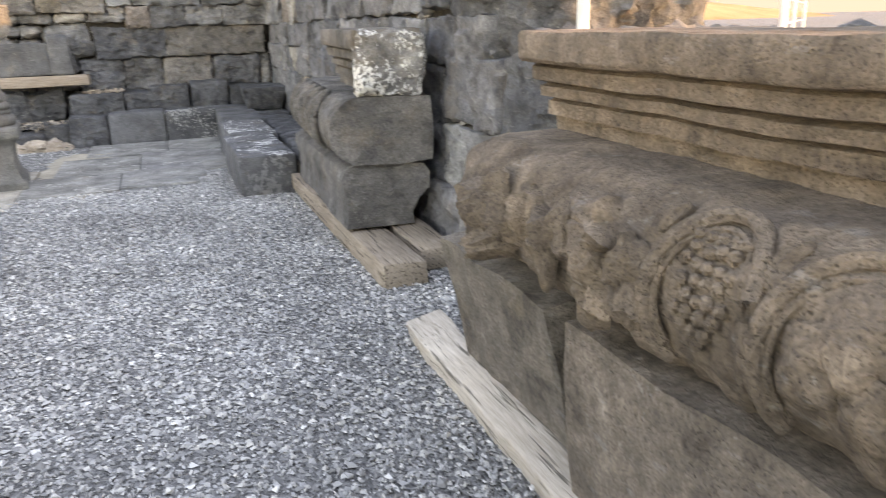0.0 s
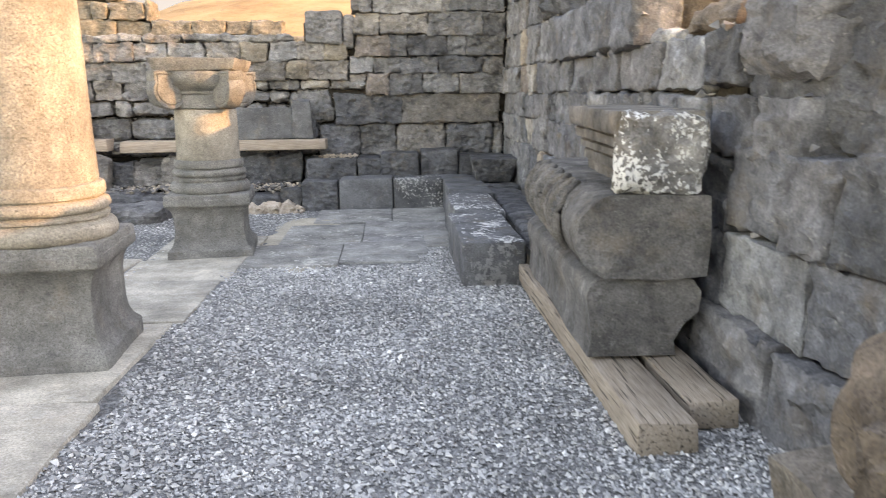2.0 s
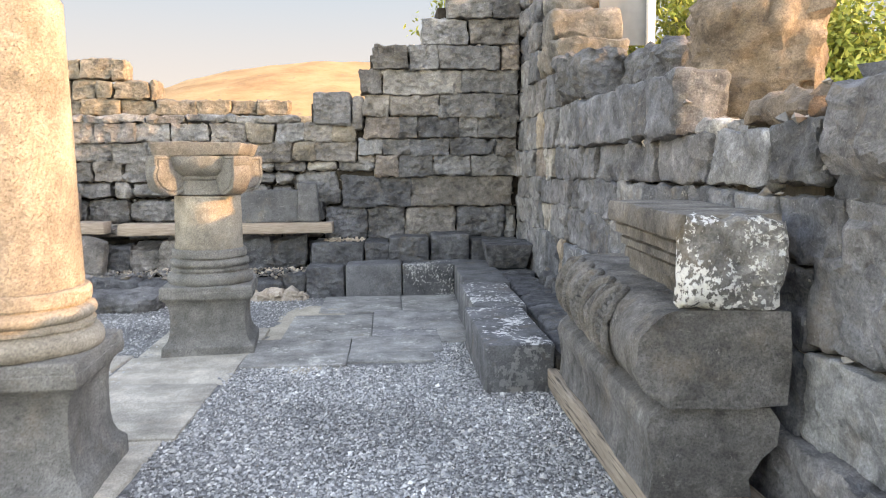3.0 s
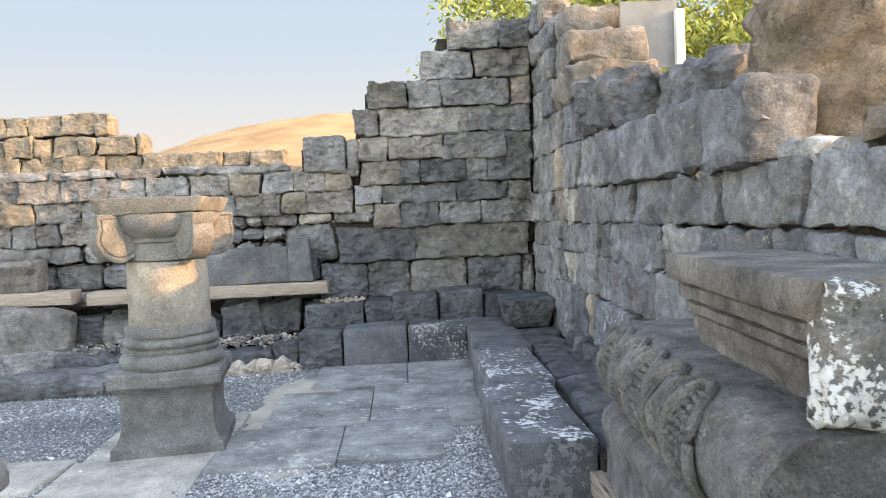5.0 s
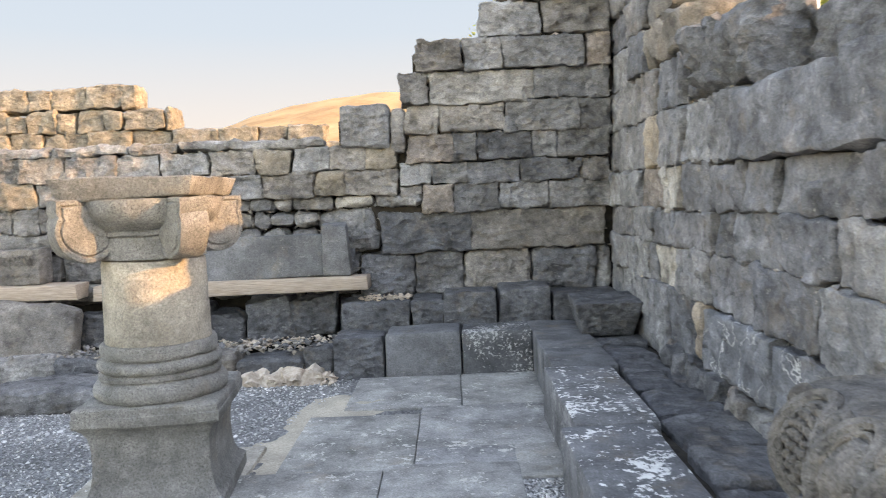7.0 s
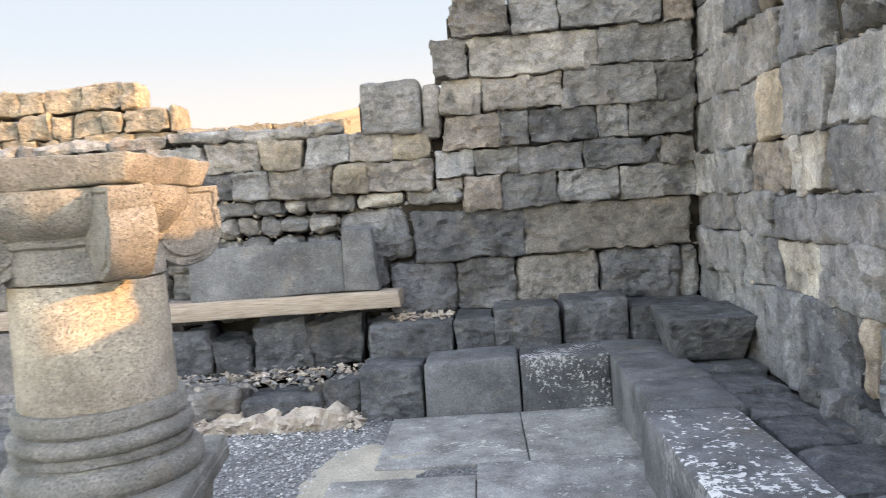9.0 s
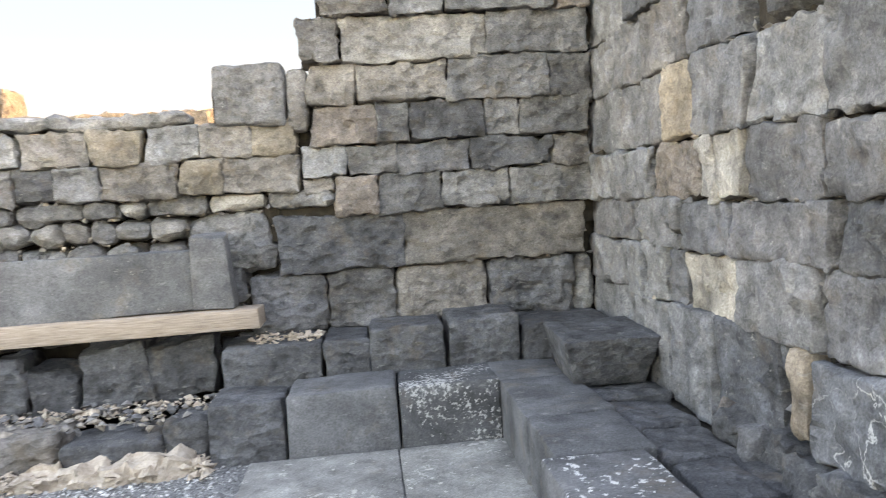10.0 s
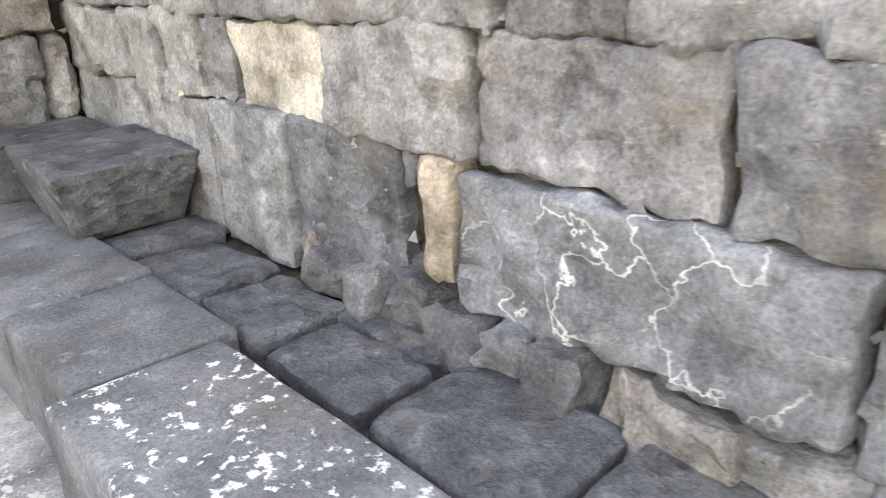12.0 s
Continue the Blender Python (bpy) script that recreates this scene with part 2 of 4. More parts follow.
BARK = n.done(n.ramp(n.noise(8, 6, 0.6, (3, 3, 0.6)), [(0.3, (0.09, 0.065, 0.045)), (0.7, (0.20, 0.15, 0.11))]), 0.9, n.bump(n.noise(14, 6, 0.6, (3, 3, 0.5)), 0.8, 0.02))
n = Net("leaves")
LEAF = n.done(n.ramp(n.island(), [(0.0, (0.11, 0.15, 0.03)), (0.5, (0.28, 0.31, 0.06)), (1.0, (0.48, 0.46, 0.12))]), 0.6)


# ---- building helpers ----
def origin(ob):
    p = Vector(ob.location)
    while ob.parent:
        ob = ob.parent
        p += ob.location
    return p


def thing(name, at, label, category, group="", kind=""):
    """An empty at a thing's base."""
    return tagged(new(name), label, category, group, kind) if at is None else place(tagged(new(name), label, category, group, kind), at)


def place(ob, at):
    ob.location = at
    return ob


def mesh_of(name, verts, faces, mat, smooth=True):
    me = bpy.data.meshes.new(name)
    me.from_pydata(verts, [], faces)
    me.materials.append(mat)
    if smooth:
        me.polygons.foreach_set("use_smooth", [True] * len(me.polygons))
        me.set_sharp_from_angle(angle=radians(38))
    me.update()
    return me


def part(name, verts, faces, mat, parent=None, label="", smooth=True):
    """One mesh object from world-space geometry, under a thing or a part, or on its own."""
    if parent is not None:
        base = origin(parent)
    else:
        vs = np.array([tuple(v) for v in verts])
        base = Vector(((vs[:, 0].min() + vs[:, 0].max()) / 2, (vs[:, 1].min() + vs[:, 1].max()) / 2, vs[:, 2].min()))
    ob = new(name, mesh_of(name, [tuple(Vector(v) - base) for v in verts], faces, mat, smooth))
    if parent is not None:
        ob.parent = parent
    else:
        ob.location = base
    if label:
        ob["label"] = label
    return ob


def axis_steps(half, r, cell):
    inner = max(0.0, half - r)
    k = max(1, min(26, round(2 * inner / cell)))
    return [-half] + [-inner + 2 * inner * i / k for i in range(k + 1)] + [half]


def facets(q):
    """A field of tilted planes, like a face split with a chisel."""
    f = noise.voronoi(q)[1][0]
    return noise.noise_vector(f * 2.3).dot(q - f) + 0.5 * noise.noise(f * 3.7)


def rock(size, r=0.02, cell=0.07, amp=0.018, skew=0.025, seed=0, freq=5.0, taper=(1.0, 1.0), facet=0.0):
    """Verts and faces of an uneven block with worn edges, centred on its own middle. taper narrows the bottom in x and y,
    facet is the depth of split planes on its faces."""
    rng = random.Random(seed)
    h = [max(s / 2, 0.012) for s in size]
    r = min(r, min(h) * 0.8)
    st = [axis_steps(a, r, cell) for a in h]
    corner = [[[Vector([rng.uniform(-skew, skew) for _ in range(3)]) for _ in range(2)] for _ in range(2)] for _ in range(2)]
    off = Vector((rng.uniform(-50, 50), rng.uniform(-50, 50), rng.uniform(-50, 50)))
    index, verts, faces = {}, [], []

    def vert(i, j, k):
        key = (i, j, k)
        if key in index:
            return index[key]
        p = Vector((st[0][i], st[1][j], st[2][k]))
        q = Vector([max(-(a - r), min(a - r, c)) for a, c in zip(h, p)])
        d = p - q
        if d.length > 1e-6:
            p = q + d.normalized() * r
        u, v, w = [(c / a + 1) / 2 for c, a in zip(p, h)]
        s = Vector((0, 0, 0))
        for a in (0, 1):
            for b in (0, 1):
                for c in (0, 1):
                    s += corner[a][b][c] * (u if a else 1 - u) * (v if b else 1 - v) * (w if c else 1 - w)
        t0, t1 = taper
        p.x *= t0 + (1 - t0) * w
        p.y *= t1 + (1 - t1) * w
        if facet:
            out = Vector([(c / a) ** 7 for c, a in zip(p, h)])
            g = facets(p * 6.5 + off) + 0.45 * facets(p * 15 + off)
            p += out * (facet * max(-1.6, min(0.9, 1.3 * g)) / max(1.0, out.length))
        p += s + amp * (noise.noise_vector(p * freq + off) + 0.6 * noise.noise_vector(p * freq * 2.7 + off) + 0.25 * noise.noise_vector(p * freq * 6.1 + off))
        index[key] = len(verts)
        verts.append(p)
        return index[key]

    n0, n1, n2 = (len(a) - 1 for a in st)
    for i in range(n0):
        for j in range(n1):
            faces.append((vert(i, j, 0), vert(i, j + 1, 0), vert(i + 1, j + 1, 0), vert(i + 1, j, 0)))
            faces.append((vert(i, j, n2), vert(i + 1, j, n2), vert(i + 1, j + 1, n2), vert(i, j + 1, n2)))
    for i in range(n0):
        for k in range(n2):
            faces.append((vert(i, 0, k), vert(i + 1, 0, k), vert(i + 1, 0, k + 1), vert(i, 0, k + 1)))
            faces.append((vert(i, n1, k), vert(i, n1, k + 1), vert(i + 1, n1, k + 1), vert(i + 1, n1, k)))
    for j in range(n1):
        for k in range(n2):
            faces.append((vert(0, j, k), vert(0, j, k + 1), vert(0, j + 1, k + 1), vert(0, j + 1, k)))
            faces.append((vert(n0, j, k), vert(n0, j + 1, k), vert(n0, j + 1, k + 1), vert(n0, j, k + 1)))
    return verts, faces


COUNT = [0]


def stone(name, lo, hi, mat, parent=None, turn=(0, 0, 0), label="", warp=0.0, **kw):
    """A block between two corners; turn in degrees about its middle. warp bends it with its neighbours, so that joints run unevenly."""
    COUNT[0] += 1
    kw.setdefault("seed", COUNT[0])
    size = [b - a for a, b in zip(lo, hi)]
    vs, fs = rock(size, **kw)
    mid = Vector([(a + b) / 2 for a, b in zip(lo, hi)])
    if warp:
        vs = [v + warp * (noise.noise_vector((v + mid) * 2.2) + 0.7 * noise.noise_vector((v + mid) * 6.0)) for v in vs]
    ob = new(name, mesh_of(name, [tuple(v) for v in vs], fs, mat))
    if parent is not None:
        ob.parent = parent
        mid = mid - origin(parent)
    ob.location = mid
    ob.rotation_euler = [radians(a) for a in turn]
    if label:
        ob["label"] = label
    return ob


def box(lo, hi):
    (a, b, c), (d, e, f) = lo, hi
    return ([(a, b, c), (d, b, c), (d, e, c), (a, e, c), (a, b, f), (d, b, f), (d, e, f), (a, e, f)],
            [(0, 3, 2, 1), (4, 5, 6, 7), (0, 1, 5, 4), (1, 2, 6, 5), (2, 3, 7, 6), (3, 0, 4, 7)])


def join(*pieces):
    vs, fs = [], []
    for v, f in pieces:
        k = len(vs)
        vs += list(v)
        fs += [tuple(i + k for i in q) for q in f]
    return vs, fs


def lathe(profile, at, segs=40, wob=0.0, square=0.0, seed=0):
    """A turned solid from (radius, height) rows; square 1 gives a four-sided one with slightly worn corners."""
    vs, fs = [], []
    for r, z in profile:
        for s in range(segs):
            a = 2 * math.pi * s / segs
            c, d = math.cos(a), math.sin(a)
            k = r * (1 - square + square * min(1 / max(abs(c), abs(d)), 1.405))
            p = Vector((k * c, k * d, z))
            if wob:
                p += wob * noise.noise_vector(p * 5 + Vector((seed * 7.1, 0, 0))) + 0.4 * wob * noise.noise_vector(p * 16 + Vector((seed, 3, 0)))
            vs.append(p + Vector(at))
    for i in range(len(profile) - 1):
        for s in range(segs):
            t = (s + 1) % segs
            fs.append((i * segs + s, i * segs + t, (i + 1) * segs + t, (i + 1) * segs + s))
    fs.append(tuple(range(segs))[::-1])
    fs.append(tuple((len(profile) - 1) * segs + s for s in range(segs)))
    return vs, fs


def prism(profile, y0, y1, segs=14, wob=0.008, seed=0, bend=0.0, chip=0.0, carve=0.0):
    """A moulded bar along y from a closed (x, z) outline, with worn, uneven faces."""
    vs, fs, m = [], [], len(profile)
    for i in range(segs + 1):
        y = y0 + (y1 - y0) * i / segs
        for x, z in profile:
            p = Vector((x + bend * (i / segs), y, z))
            q = p * 4 + Vector((seed * 5.3, seed, 0))
            p += wob * noise.noise_vector(q) + 0.5 * wob * noise.noise_vector(q * 3.1)
            if carve and x < 1.5:
                c = Vector((1.4, y, sum(q2[1] for q2 in profile) / m))
                lump = abs(noise.noise(Vector((y * 7 + seed, z * 8, x * 6)))) + 0.6 * abs(noise.noise(Vector((y * 15, z * 16, seed + x * 9)))) - 0.30
                p += (p - c).normalized() * carve * 2.2 * lump
            if chip:
                p.y += chip * noise.noise(q * 1.7) if i in (0, segs) else 0
            vs.append(p)
    for i in range(segs):
        for j in range(m):
            k = (j + 1) % m
            fs.append((i * m + j, i * m + k, (i + 1) * m + k, (i + 1) * m + j))
    fs.append(tuple(range(m))[::-1])
    fs.append(tuple(segs * m + j for j in range(m)))
    return vs, fs


def tube(points, radius, sides=6):
    vs, fs, n_pts = [], [], len(points)
    for i, p in enumerate(points):
        p = Vector(p)
        d = Vector(points[min(i + 1, n_pts - 1)]) - Vector(points[max(i - 1, 0)])
        d.normalize()
        a = d.cross(Vector((0.3, 0.2, 1))).normalized()
        b = d.cross(a)
        r = radius(i / max(1, n_pts - 1)) if callable(radius) else radius
        for s in range(sides):
            t = 2 * math.pi * s / sides
            vs.append(p + r * (math.cos(t) * a + math.sin(t) * b))
    for i in range(n_pts - 1):
        for s in range(sides):
            t = (s + 1) % sides
            fs.append((i * sides + s, i * sides + t, (i + 1) * sides + t, (i + 1) * sides + s))
    fs.append(tuple(range(sides))[::-1])
    fs.append(tuple((n_pts - 1) * sides + s for s in range(sides)))
    return vs, fs


def ball(at, r, flat=1.0):
    vs, fs, n_lat, n_lon = [], [], 4, 7
    at = Vector(at)
    for i in range(1, n_lat):
        t = math.pi * i / n_lat
        for j in range(n_lon):
            p = 2 * math.pi * j / n_lon
            vs.append(at + r * Vector((math.sin(t) * math.cos(p), math.sin(t) * math.sin(p), flat * math.cos(t))))
    top, bot = len(vs), len(vs) + 1
    vs += [at + Vector((0, 0, r * flat)), at - Vector((0, 0, r * flat))]
    for i in range(n_lat - 2):
        for j in range(n_lon):
            k = (j + 1) % n_lon
            fs.append((i * n_lon + j, (i + 1) * n_lon + j, (i + 1) * n_lon + k, i * n_lon + k))
    for j in range(n_lon):
        k = (j + 1) % n_lon
        fs.append((top, j, k))
        fs.append((bot, (n_lat - 2) * n_lon + k, (n_lat - 2) * n_lon + j))
    return vs, fs


def pebbles(pts, sizes, seed=1):
    """Many small angular stones as one mesh."""
    rng = np.random.default_rng(seed)
    m = len(pts)
    octa = np.array([(1, 0, 0), (-1, 0, 0), (0, 1, 0), (0, -1, 0), (0, 0, 1), (0, 0, -1)], float)
    tri = np.array([(0, 2, 4), (2, 1, 4), (1, 3, 4), (3, 0, 4), (2, 0, 5), (1, 2, 5), (3, 1, 5), (0, 3, 5)])
    v = octa[None] * rng.uniform(0.55, 1.25, (m, 6, 1)) * np.stack([np.ones(m), rng.uniform(0.55, 0.9, m), rng.uniform(0.4, 0.7, m)], 1)[:, None]
    v += rng.normal(0, 0.16, v.shape)
    a, b = rng.uniform(0, 2 * math.pi, m), rng.normal(0, 0.35, m)
    ca, sa, cb, sb = np.cos(a), np.sin(a), np.cos(b), np.sin(b)
    x, y, z = v[..., 0], v[..., 1], v[..., 2]
    y, z = y * cb[:, None] - z * sb[:, None], y * sb[:, None] + z * cb[:, None]
    x, y = x * ca[:, None] - y * sa[:, None], x * sa[:, None] + y * ca[:, None]
    v = np.stack([x, y, z], -1) * sizes[:, None, None] + pts[:, None]
    f = tri[None] + 6 * np.arange(m)[:, None, None]
    return v.reshape(-1, 3).tolist(), f.reshape(-1, 3).tolist()


def grade(y):
    """Height of the ground, which falls gently away."""
    return 0.045 - 0.012 * max(-4.0, min(12.0, y) - 3.0)


# ---- ground ----
gv, gf = [], []
xs = [-600, -60, -8, -4, -2, 0, 2, 4, 8, 60, 600]
ys = [-600, -60, -8, -1, 3, 12, 16, 22, 60, 200, 900]
for yy in ys:
    for xx in xs:
        gv.append((xx, yy, grade(yy)))
for j in range(len(ys) - 1):
    for i in range(len(xs) - 1):
        a = j * len(xs) + i
        gf.append((a, a + 1, a + len(xs) + 1, a + len(xs)))
ground = tagged(part("ground", gv, gf, GRAVEL_BED, None, smooth=False), "grey crushed basalt gravel bed reaching out to the fields", "ground", kind="structure")


def scatter(n_stones, region, seed):
    """Gravel places inside region(x, y) over the aisle."""
    rng = np.random.default_rng(seed)
    out = []
    while len(out) < n_stones:
        x, y = rng.uniform(-5.5, 1.9), rng.uniform(0.2, 11.6)
        if region(x, y):
            out.append((x, y, grade(y) + rng.uniform(-0.002, 0.010)))
    return np.array(out)


def aisle(x, y):
    edge = -1.24 + 0.05 * math.sin(3 * y) + 0.05 * math.sin(7.3 * y)
    return edge < x < 1.85 and 0.9 < y < 7.62 or 0.43 < x < 0.9 and 7.5 < y < 8.4


pts = np.concatenate([scatter(72000, aisle, 3), scatter(22000, lambda x, y: x < -1.95 and 5.5 < y < 11.0 or -2.2 < x < -0.75 - 0.25 * (11 - y) and 9.2 < y < 11.1, 4)])
gs = np.random.default_rng(5).lognormal(math.log(0.0108), 0.36, len(pts)).clip(0.005, 0.024)
gravel = tagged(part("gravel", *pebbles(pts, gs, 6), GRAVEL, None, smooth=False), "loose grey crushed basalt gravel on the aisle floor", "gravel", kind="stuff")

# ---- paving ----
paving = tagged(new("pavement"), "worn grey basalt paving slabs laid in the aisle corner", "paving", kind="structure")
for x0, x1, y0, y1 in [(-1.15, -0.30, 7.60, 8.55), (-0.28, 0.43, 7.70, 8.02), (-0.28, 0.53, 8.04, 8.64), (0.54, 0.86, 8.42, 8.98),
                       (-0.95, -0.12, 8.57, 9.75), (-0.10, 0.87, 8.99, 9.95), (-0.72, 0.20, 9.97, 11.02), (0.22, 0.90, 9.97, 11.02), (-0.10, 0.53, 8.66, 8.97)]:
    stone("slab", (x0, y0, grade(y0) - 0.08), (x1 + 0.013, y1 + 0.013, grade(y0) + 0.018), PAVING, paving, r=0.004, amp=0.003, skew=0.004, cell=0.1)
stylobate = tagged(new("stylobate"), "pale worn slabs between the column pedestals", "paving", kind="structure")
for x0, x1, y0, y1 in [(-2.25, -1.22, 3.2, 4.55), (-2.2, -1.24, 4.57, 5.95), (-2.15, -1.2, 5.97, 7.15), (-2.1, -1.15, 7.17, 8.0), (-2.1, -1.12, 8.02, 9.1), (-3.6, -2.12, 7.4, 8.1), (-5.2, -3.62, 7.5, 8.15)]:
    stone("slab", (x0, y0, grade(y0) - 0.08), (x1 - 0.004, y1 + 0.008, grade(y0) + 0.014), STYLO, stylobate, r=0.012, amp=0.007, skew=0.02, cell=0.2)

n = Net("sandy_dust")
SAND = n.done(n.mix(n.ramp(n.noise(3.0, 7, 0.6), [(0.3, (0.33, 0.29, 0.235)), (0.7, (0.52, 0.455, 0.365))]), n.ramp(n.noise(60, 6, 0.7), [(0.3, 0.7), (0.7, 1.25)]), 1.0, 'MULTIPLY'), 0.95, n.bump(n.noise(70, 6), 0.5, 0.006))
sv, sf = [], []
for j in range(61):
    for i in range(31):
        x, y = -1.30 + 0.95 * i / 30 + 0.10 * (j / 60), 7.35 + 3.4 * j / 60
        inner = min(1.0, min(i, 30 - i) / 7, min(j, 60 - j) / 9)
        sv.append((x, y, grade(y) + 0.002 + 0.024 * inner + 0.026 * noise.noise(Vector((x * 2.6, y * 1.7, 4))) + 0.008 * noise.noise(Vector((x * 9, y * 9, 1))) - 0.016))
for j in range(60):
    for i in range(30):
        a = j * 31 + i
        sf.append((a, a + 1, a + 32, a + 31))
tagged(part("sand_drift", sv, sf, SAND, None), "thin tan dust drifted over the edge of the paving", "sand", kind="stuff")

# ---- walls ----
XR = 1.86


def far_y(z):
    return 12.13 - 0.11 * z


def chinks(spots, parent, seed):
    rng = np.random.default_rng(seed)
    p = np.array(spots)
    vs, fs = pebbles(p, rng.uniform(0.016, 0.045, len(p)), seed)
    ob = part("chinking", vs, fs, CHINK, parent, "small wedge stones packed in the joints", smooth=False)
    ob["kind"] = "stuff"
    return ob


def far_course(wall, z0, z1, joints, mats=None, mat=BASALT, spots=None, **kw):
    rng = random.Random(round(z0 * 1000) + len(joints))
    for i in range(len(joints) - 1):
        a, b = joints[i], joints[i + 1]
        y = far_y((z0 + z1) / 2) + rng.uniform(-0.025, 0.02)
        dz = rng.uniform(-0.02, 0.012), rng.uniform(-0.02, 0.01)
        kw2 = dict(r=0.013, amp=0.008, skew=0.014, cell=0.034, freq=7, facet=0.036, warp=0.019)
        kw2.update(kw)
        stone("stone", (a + 0.006, y, z0 + 0.003 + dz[0] * 0.4), (b - 0.006, y + 0.30, z1 - 0.002 + dz[1] * 0.5), (mats or {}).get(i, mat), wall, **kw2)
        if spots is not None:
            for _ in range(rng.choice((0, 1, 2, 3))):
                spots.append((rng.uniform(a, b), y + 0.03, z1 - 0.003))
            spots.append((b, y + 0.06, rng.uniform(z0, z1)))


def right_course(wall, z0, z1, joints, mats=None, mat=BLUISH, spots=None, x=XR, **kw):
    rng = random.Random(round(z0 * 1000) + len(joints) + 7)
    for i in range(len(joints) - 1):
        b, a = joints[i], joints[i + 1]
        xx = x + rng.uniform(-0.03, 0.025)
        dz = rng.uniform(-0.015, 0.012), rng.uniform(-0.018, 0.01)
        kw2 = dict(r=0.017, amp=0.007, skew=0.013, cell=0.034, freq=7, facet=0.034, warp=0.019)
        kw2.update(kw)
        stone("stone", (xx, a + 0.009, z0 + 0.002 + dz[0] * 0.4), (xx + 0.34, b - 0.009, z1 - 0.002 + dz[1] * 0.5), (mats or {}).get(i, mat), wall, **kw2)
        if spots is not None:
            for _ in range(rng.choice((0, 1, 2, 3))):
                spots.append((xx + 0.03, rng.uniform(a, b), z1 - 0.003))
            spots.append((xx + 0.06, a, rng.uniform(z0, z1)))


# the core's near-black colour supplies the shade seen between stones
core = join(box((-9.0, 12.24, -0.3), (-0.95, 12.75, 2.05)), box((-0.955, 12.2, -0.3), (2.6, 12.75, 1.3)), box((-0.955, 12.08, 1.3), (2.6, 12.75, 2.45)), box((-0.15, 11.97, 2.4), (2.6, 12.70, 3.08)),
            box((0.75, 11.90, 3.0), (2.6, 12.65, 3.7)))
wall_north = tagged(part("wall_north", *core, SHADED_EARTH, None, smooth=False), "ruined wall of coursed dark basalt blocks, stepped up to the corner", "wall", kind="structure")
sp = []
far_course(wall_north, 3.53, 3.86, [0.87, 1.47, 1.85], spots=sp)
far_course(wall_north, 3.20, 3.53, [0.54, 1.16, 1.85], spots=sp)
far_course(wall_north, 2.88, 3.20, [-0.11, 0.35, 0.75, 1.58, 1.85], spots=sp, mats={3: RUDDY})
far_course(wall_north, 2.57, 2.88, [-0.29, 0.0, 1.07, 1.85], spots=sp)
far_course(wall_north, 2.27, 2.57, [-0.23, 0.11, 0.76, 1.53, 1.85], spots=sp)
far_course(wall_north, 1.98, 2.27, [-0.23, 0.24, 0.48, 1.04, 1.30, 1.85], mats={0: RUDDY}, spots=sp)
far_course(wall_north, 1.75, 1.97, [-0.34, 0.01, 0.38, 0.93, 1.54, 1.85], mats={0: BLUISH, 3: DARK}, spots=sp)
far_course(wall_north, 1.47, 1.75, [-0.11, 0.22, 0.70, 1.21, 1.85], mats={0: RUDDY}, spots=sp)
far_course(wall_north, 1.64, 1.76, [-0.35, -0.12], spots=sp)
far_course(wall_north, 1.05, 1.48, [-0.56, 0.38, 1.80], mats={0: DARK, 1: CARVED}, spots=sp)
far_course(wall_north, 0.60, 1.06, [-0.80, -0.22, 0.30, 1.01, 1.70, 1.85], spots=sp, r=0.05)
far_course(wall_north, 0.30, 0.60, [-0.9, -0.3, 0.2, 0.8, 1.4, 1.85], spots=sp)
stone("stone", (-0.90, far_y(2.3) - 0.02, 2.14), (-0.42, 12.3, 2.58), BASALT, wall_north, r=0.03)
stone("stone", (-0.41, far_y(2.3), 2.10), (-0.25, 12.2, 2.55), BASALT, wall_north, r=0.05)
far_course(wall_north, 1.93, 2.18, [-6.3, -5.6, -5.1, -4.65, -4.25, -3.77, -3.25, -2.8, -2.28, -1.80, -1.44, -1.03, -0.68, -0.36], spots=sp, mats={9: OUTER, 12: OUTER})
far_course(wall_north, 2.18, 2.28, [-5.4, -4.6, -3.9, -3.1, -2.6, -1.9, -1.1], r=0.03)
far_course(wall_north, 1.68, 1.93, [-6.3, -5.5, -4.62, -4.11, -3.57, -3.1, -2.75, -2.35, -2.07, -1.74, -1.21, -0.91, -0.36], spots=sp, mats={2: OUTER, 10: OUTER})
far_course(wall_north, 1.54, 1.68, [-2.75, -2.4, -1.90, -1.65, -1.46, -1.03, -0.60, -0.13], spots=sp, r=0.05, mats={5: PALE, 6: BASALT})
far_course(wall_north, 1.41, 1.68, [-6.3, -5.3, -4.66, -4.40, -4.11, -3.83, -3.45, -3.1, -2.75], spots=sp)
far_course(wall_north, 1.10, 1.54, [-1.20, -0.58], spots=sp, r=0.10, amp=0.03)
far_course(wall_north, 1.36, 1.54, [-2.75, -2.5, -2.3, -2.1, -1.9, -1.7, -1.45, -1.21], spots=sp, r=0.06, skew=0.04)
far_course(wall_north, 1.10, 1.36, [-2.75, -2.4, -2.05, -1.82, -1.52, -1.21], spots=sp, r=0.07, skew=0.04)
far_course(wall_north, 1.20, 1.41, [-6.3, -5.4, -4.7, -3.97, -3.6, -3.35, -2.75], spots=sp, r=0.05, skew=0.03)
far_course(wall_north, 0.86, 1.16, [-6.3, -5.4, -4.8, -3.97, -3.4, -2.75, -2.2, -1.6, -1.2, -0.81], spots=sp, r=0.06, skew=0.03)
far_course(wall_north, 0.62, 0.86, [-6.3, -5.2, -4.6, -4.1, -3.5, -2.9, -2.4, -1.9, -1.4, -0.81], spots=sp, r=0.06, skew=0.03)
chinks(sp, wall_north, 21)

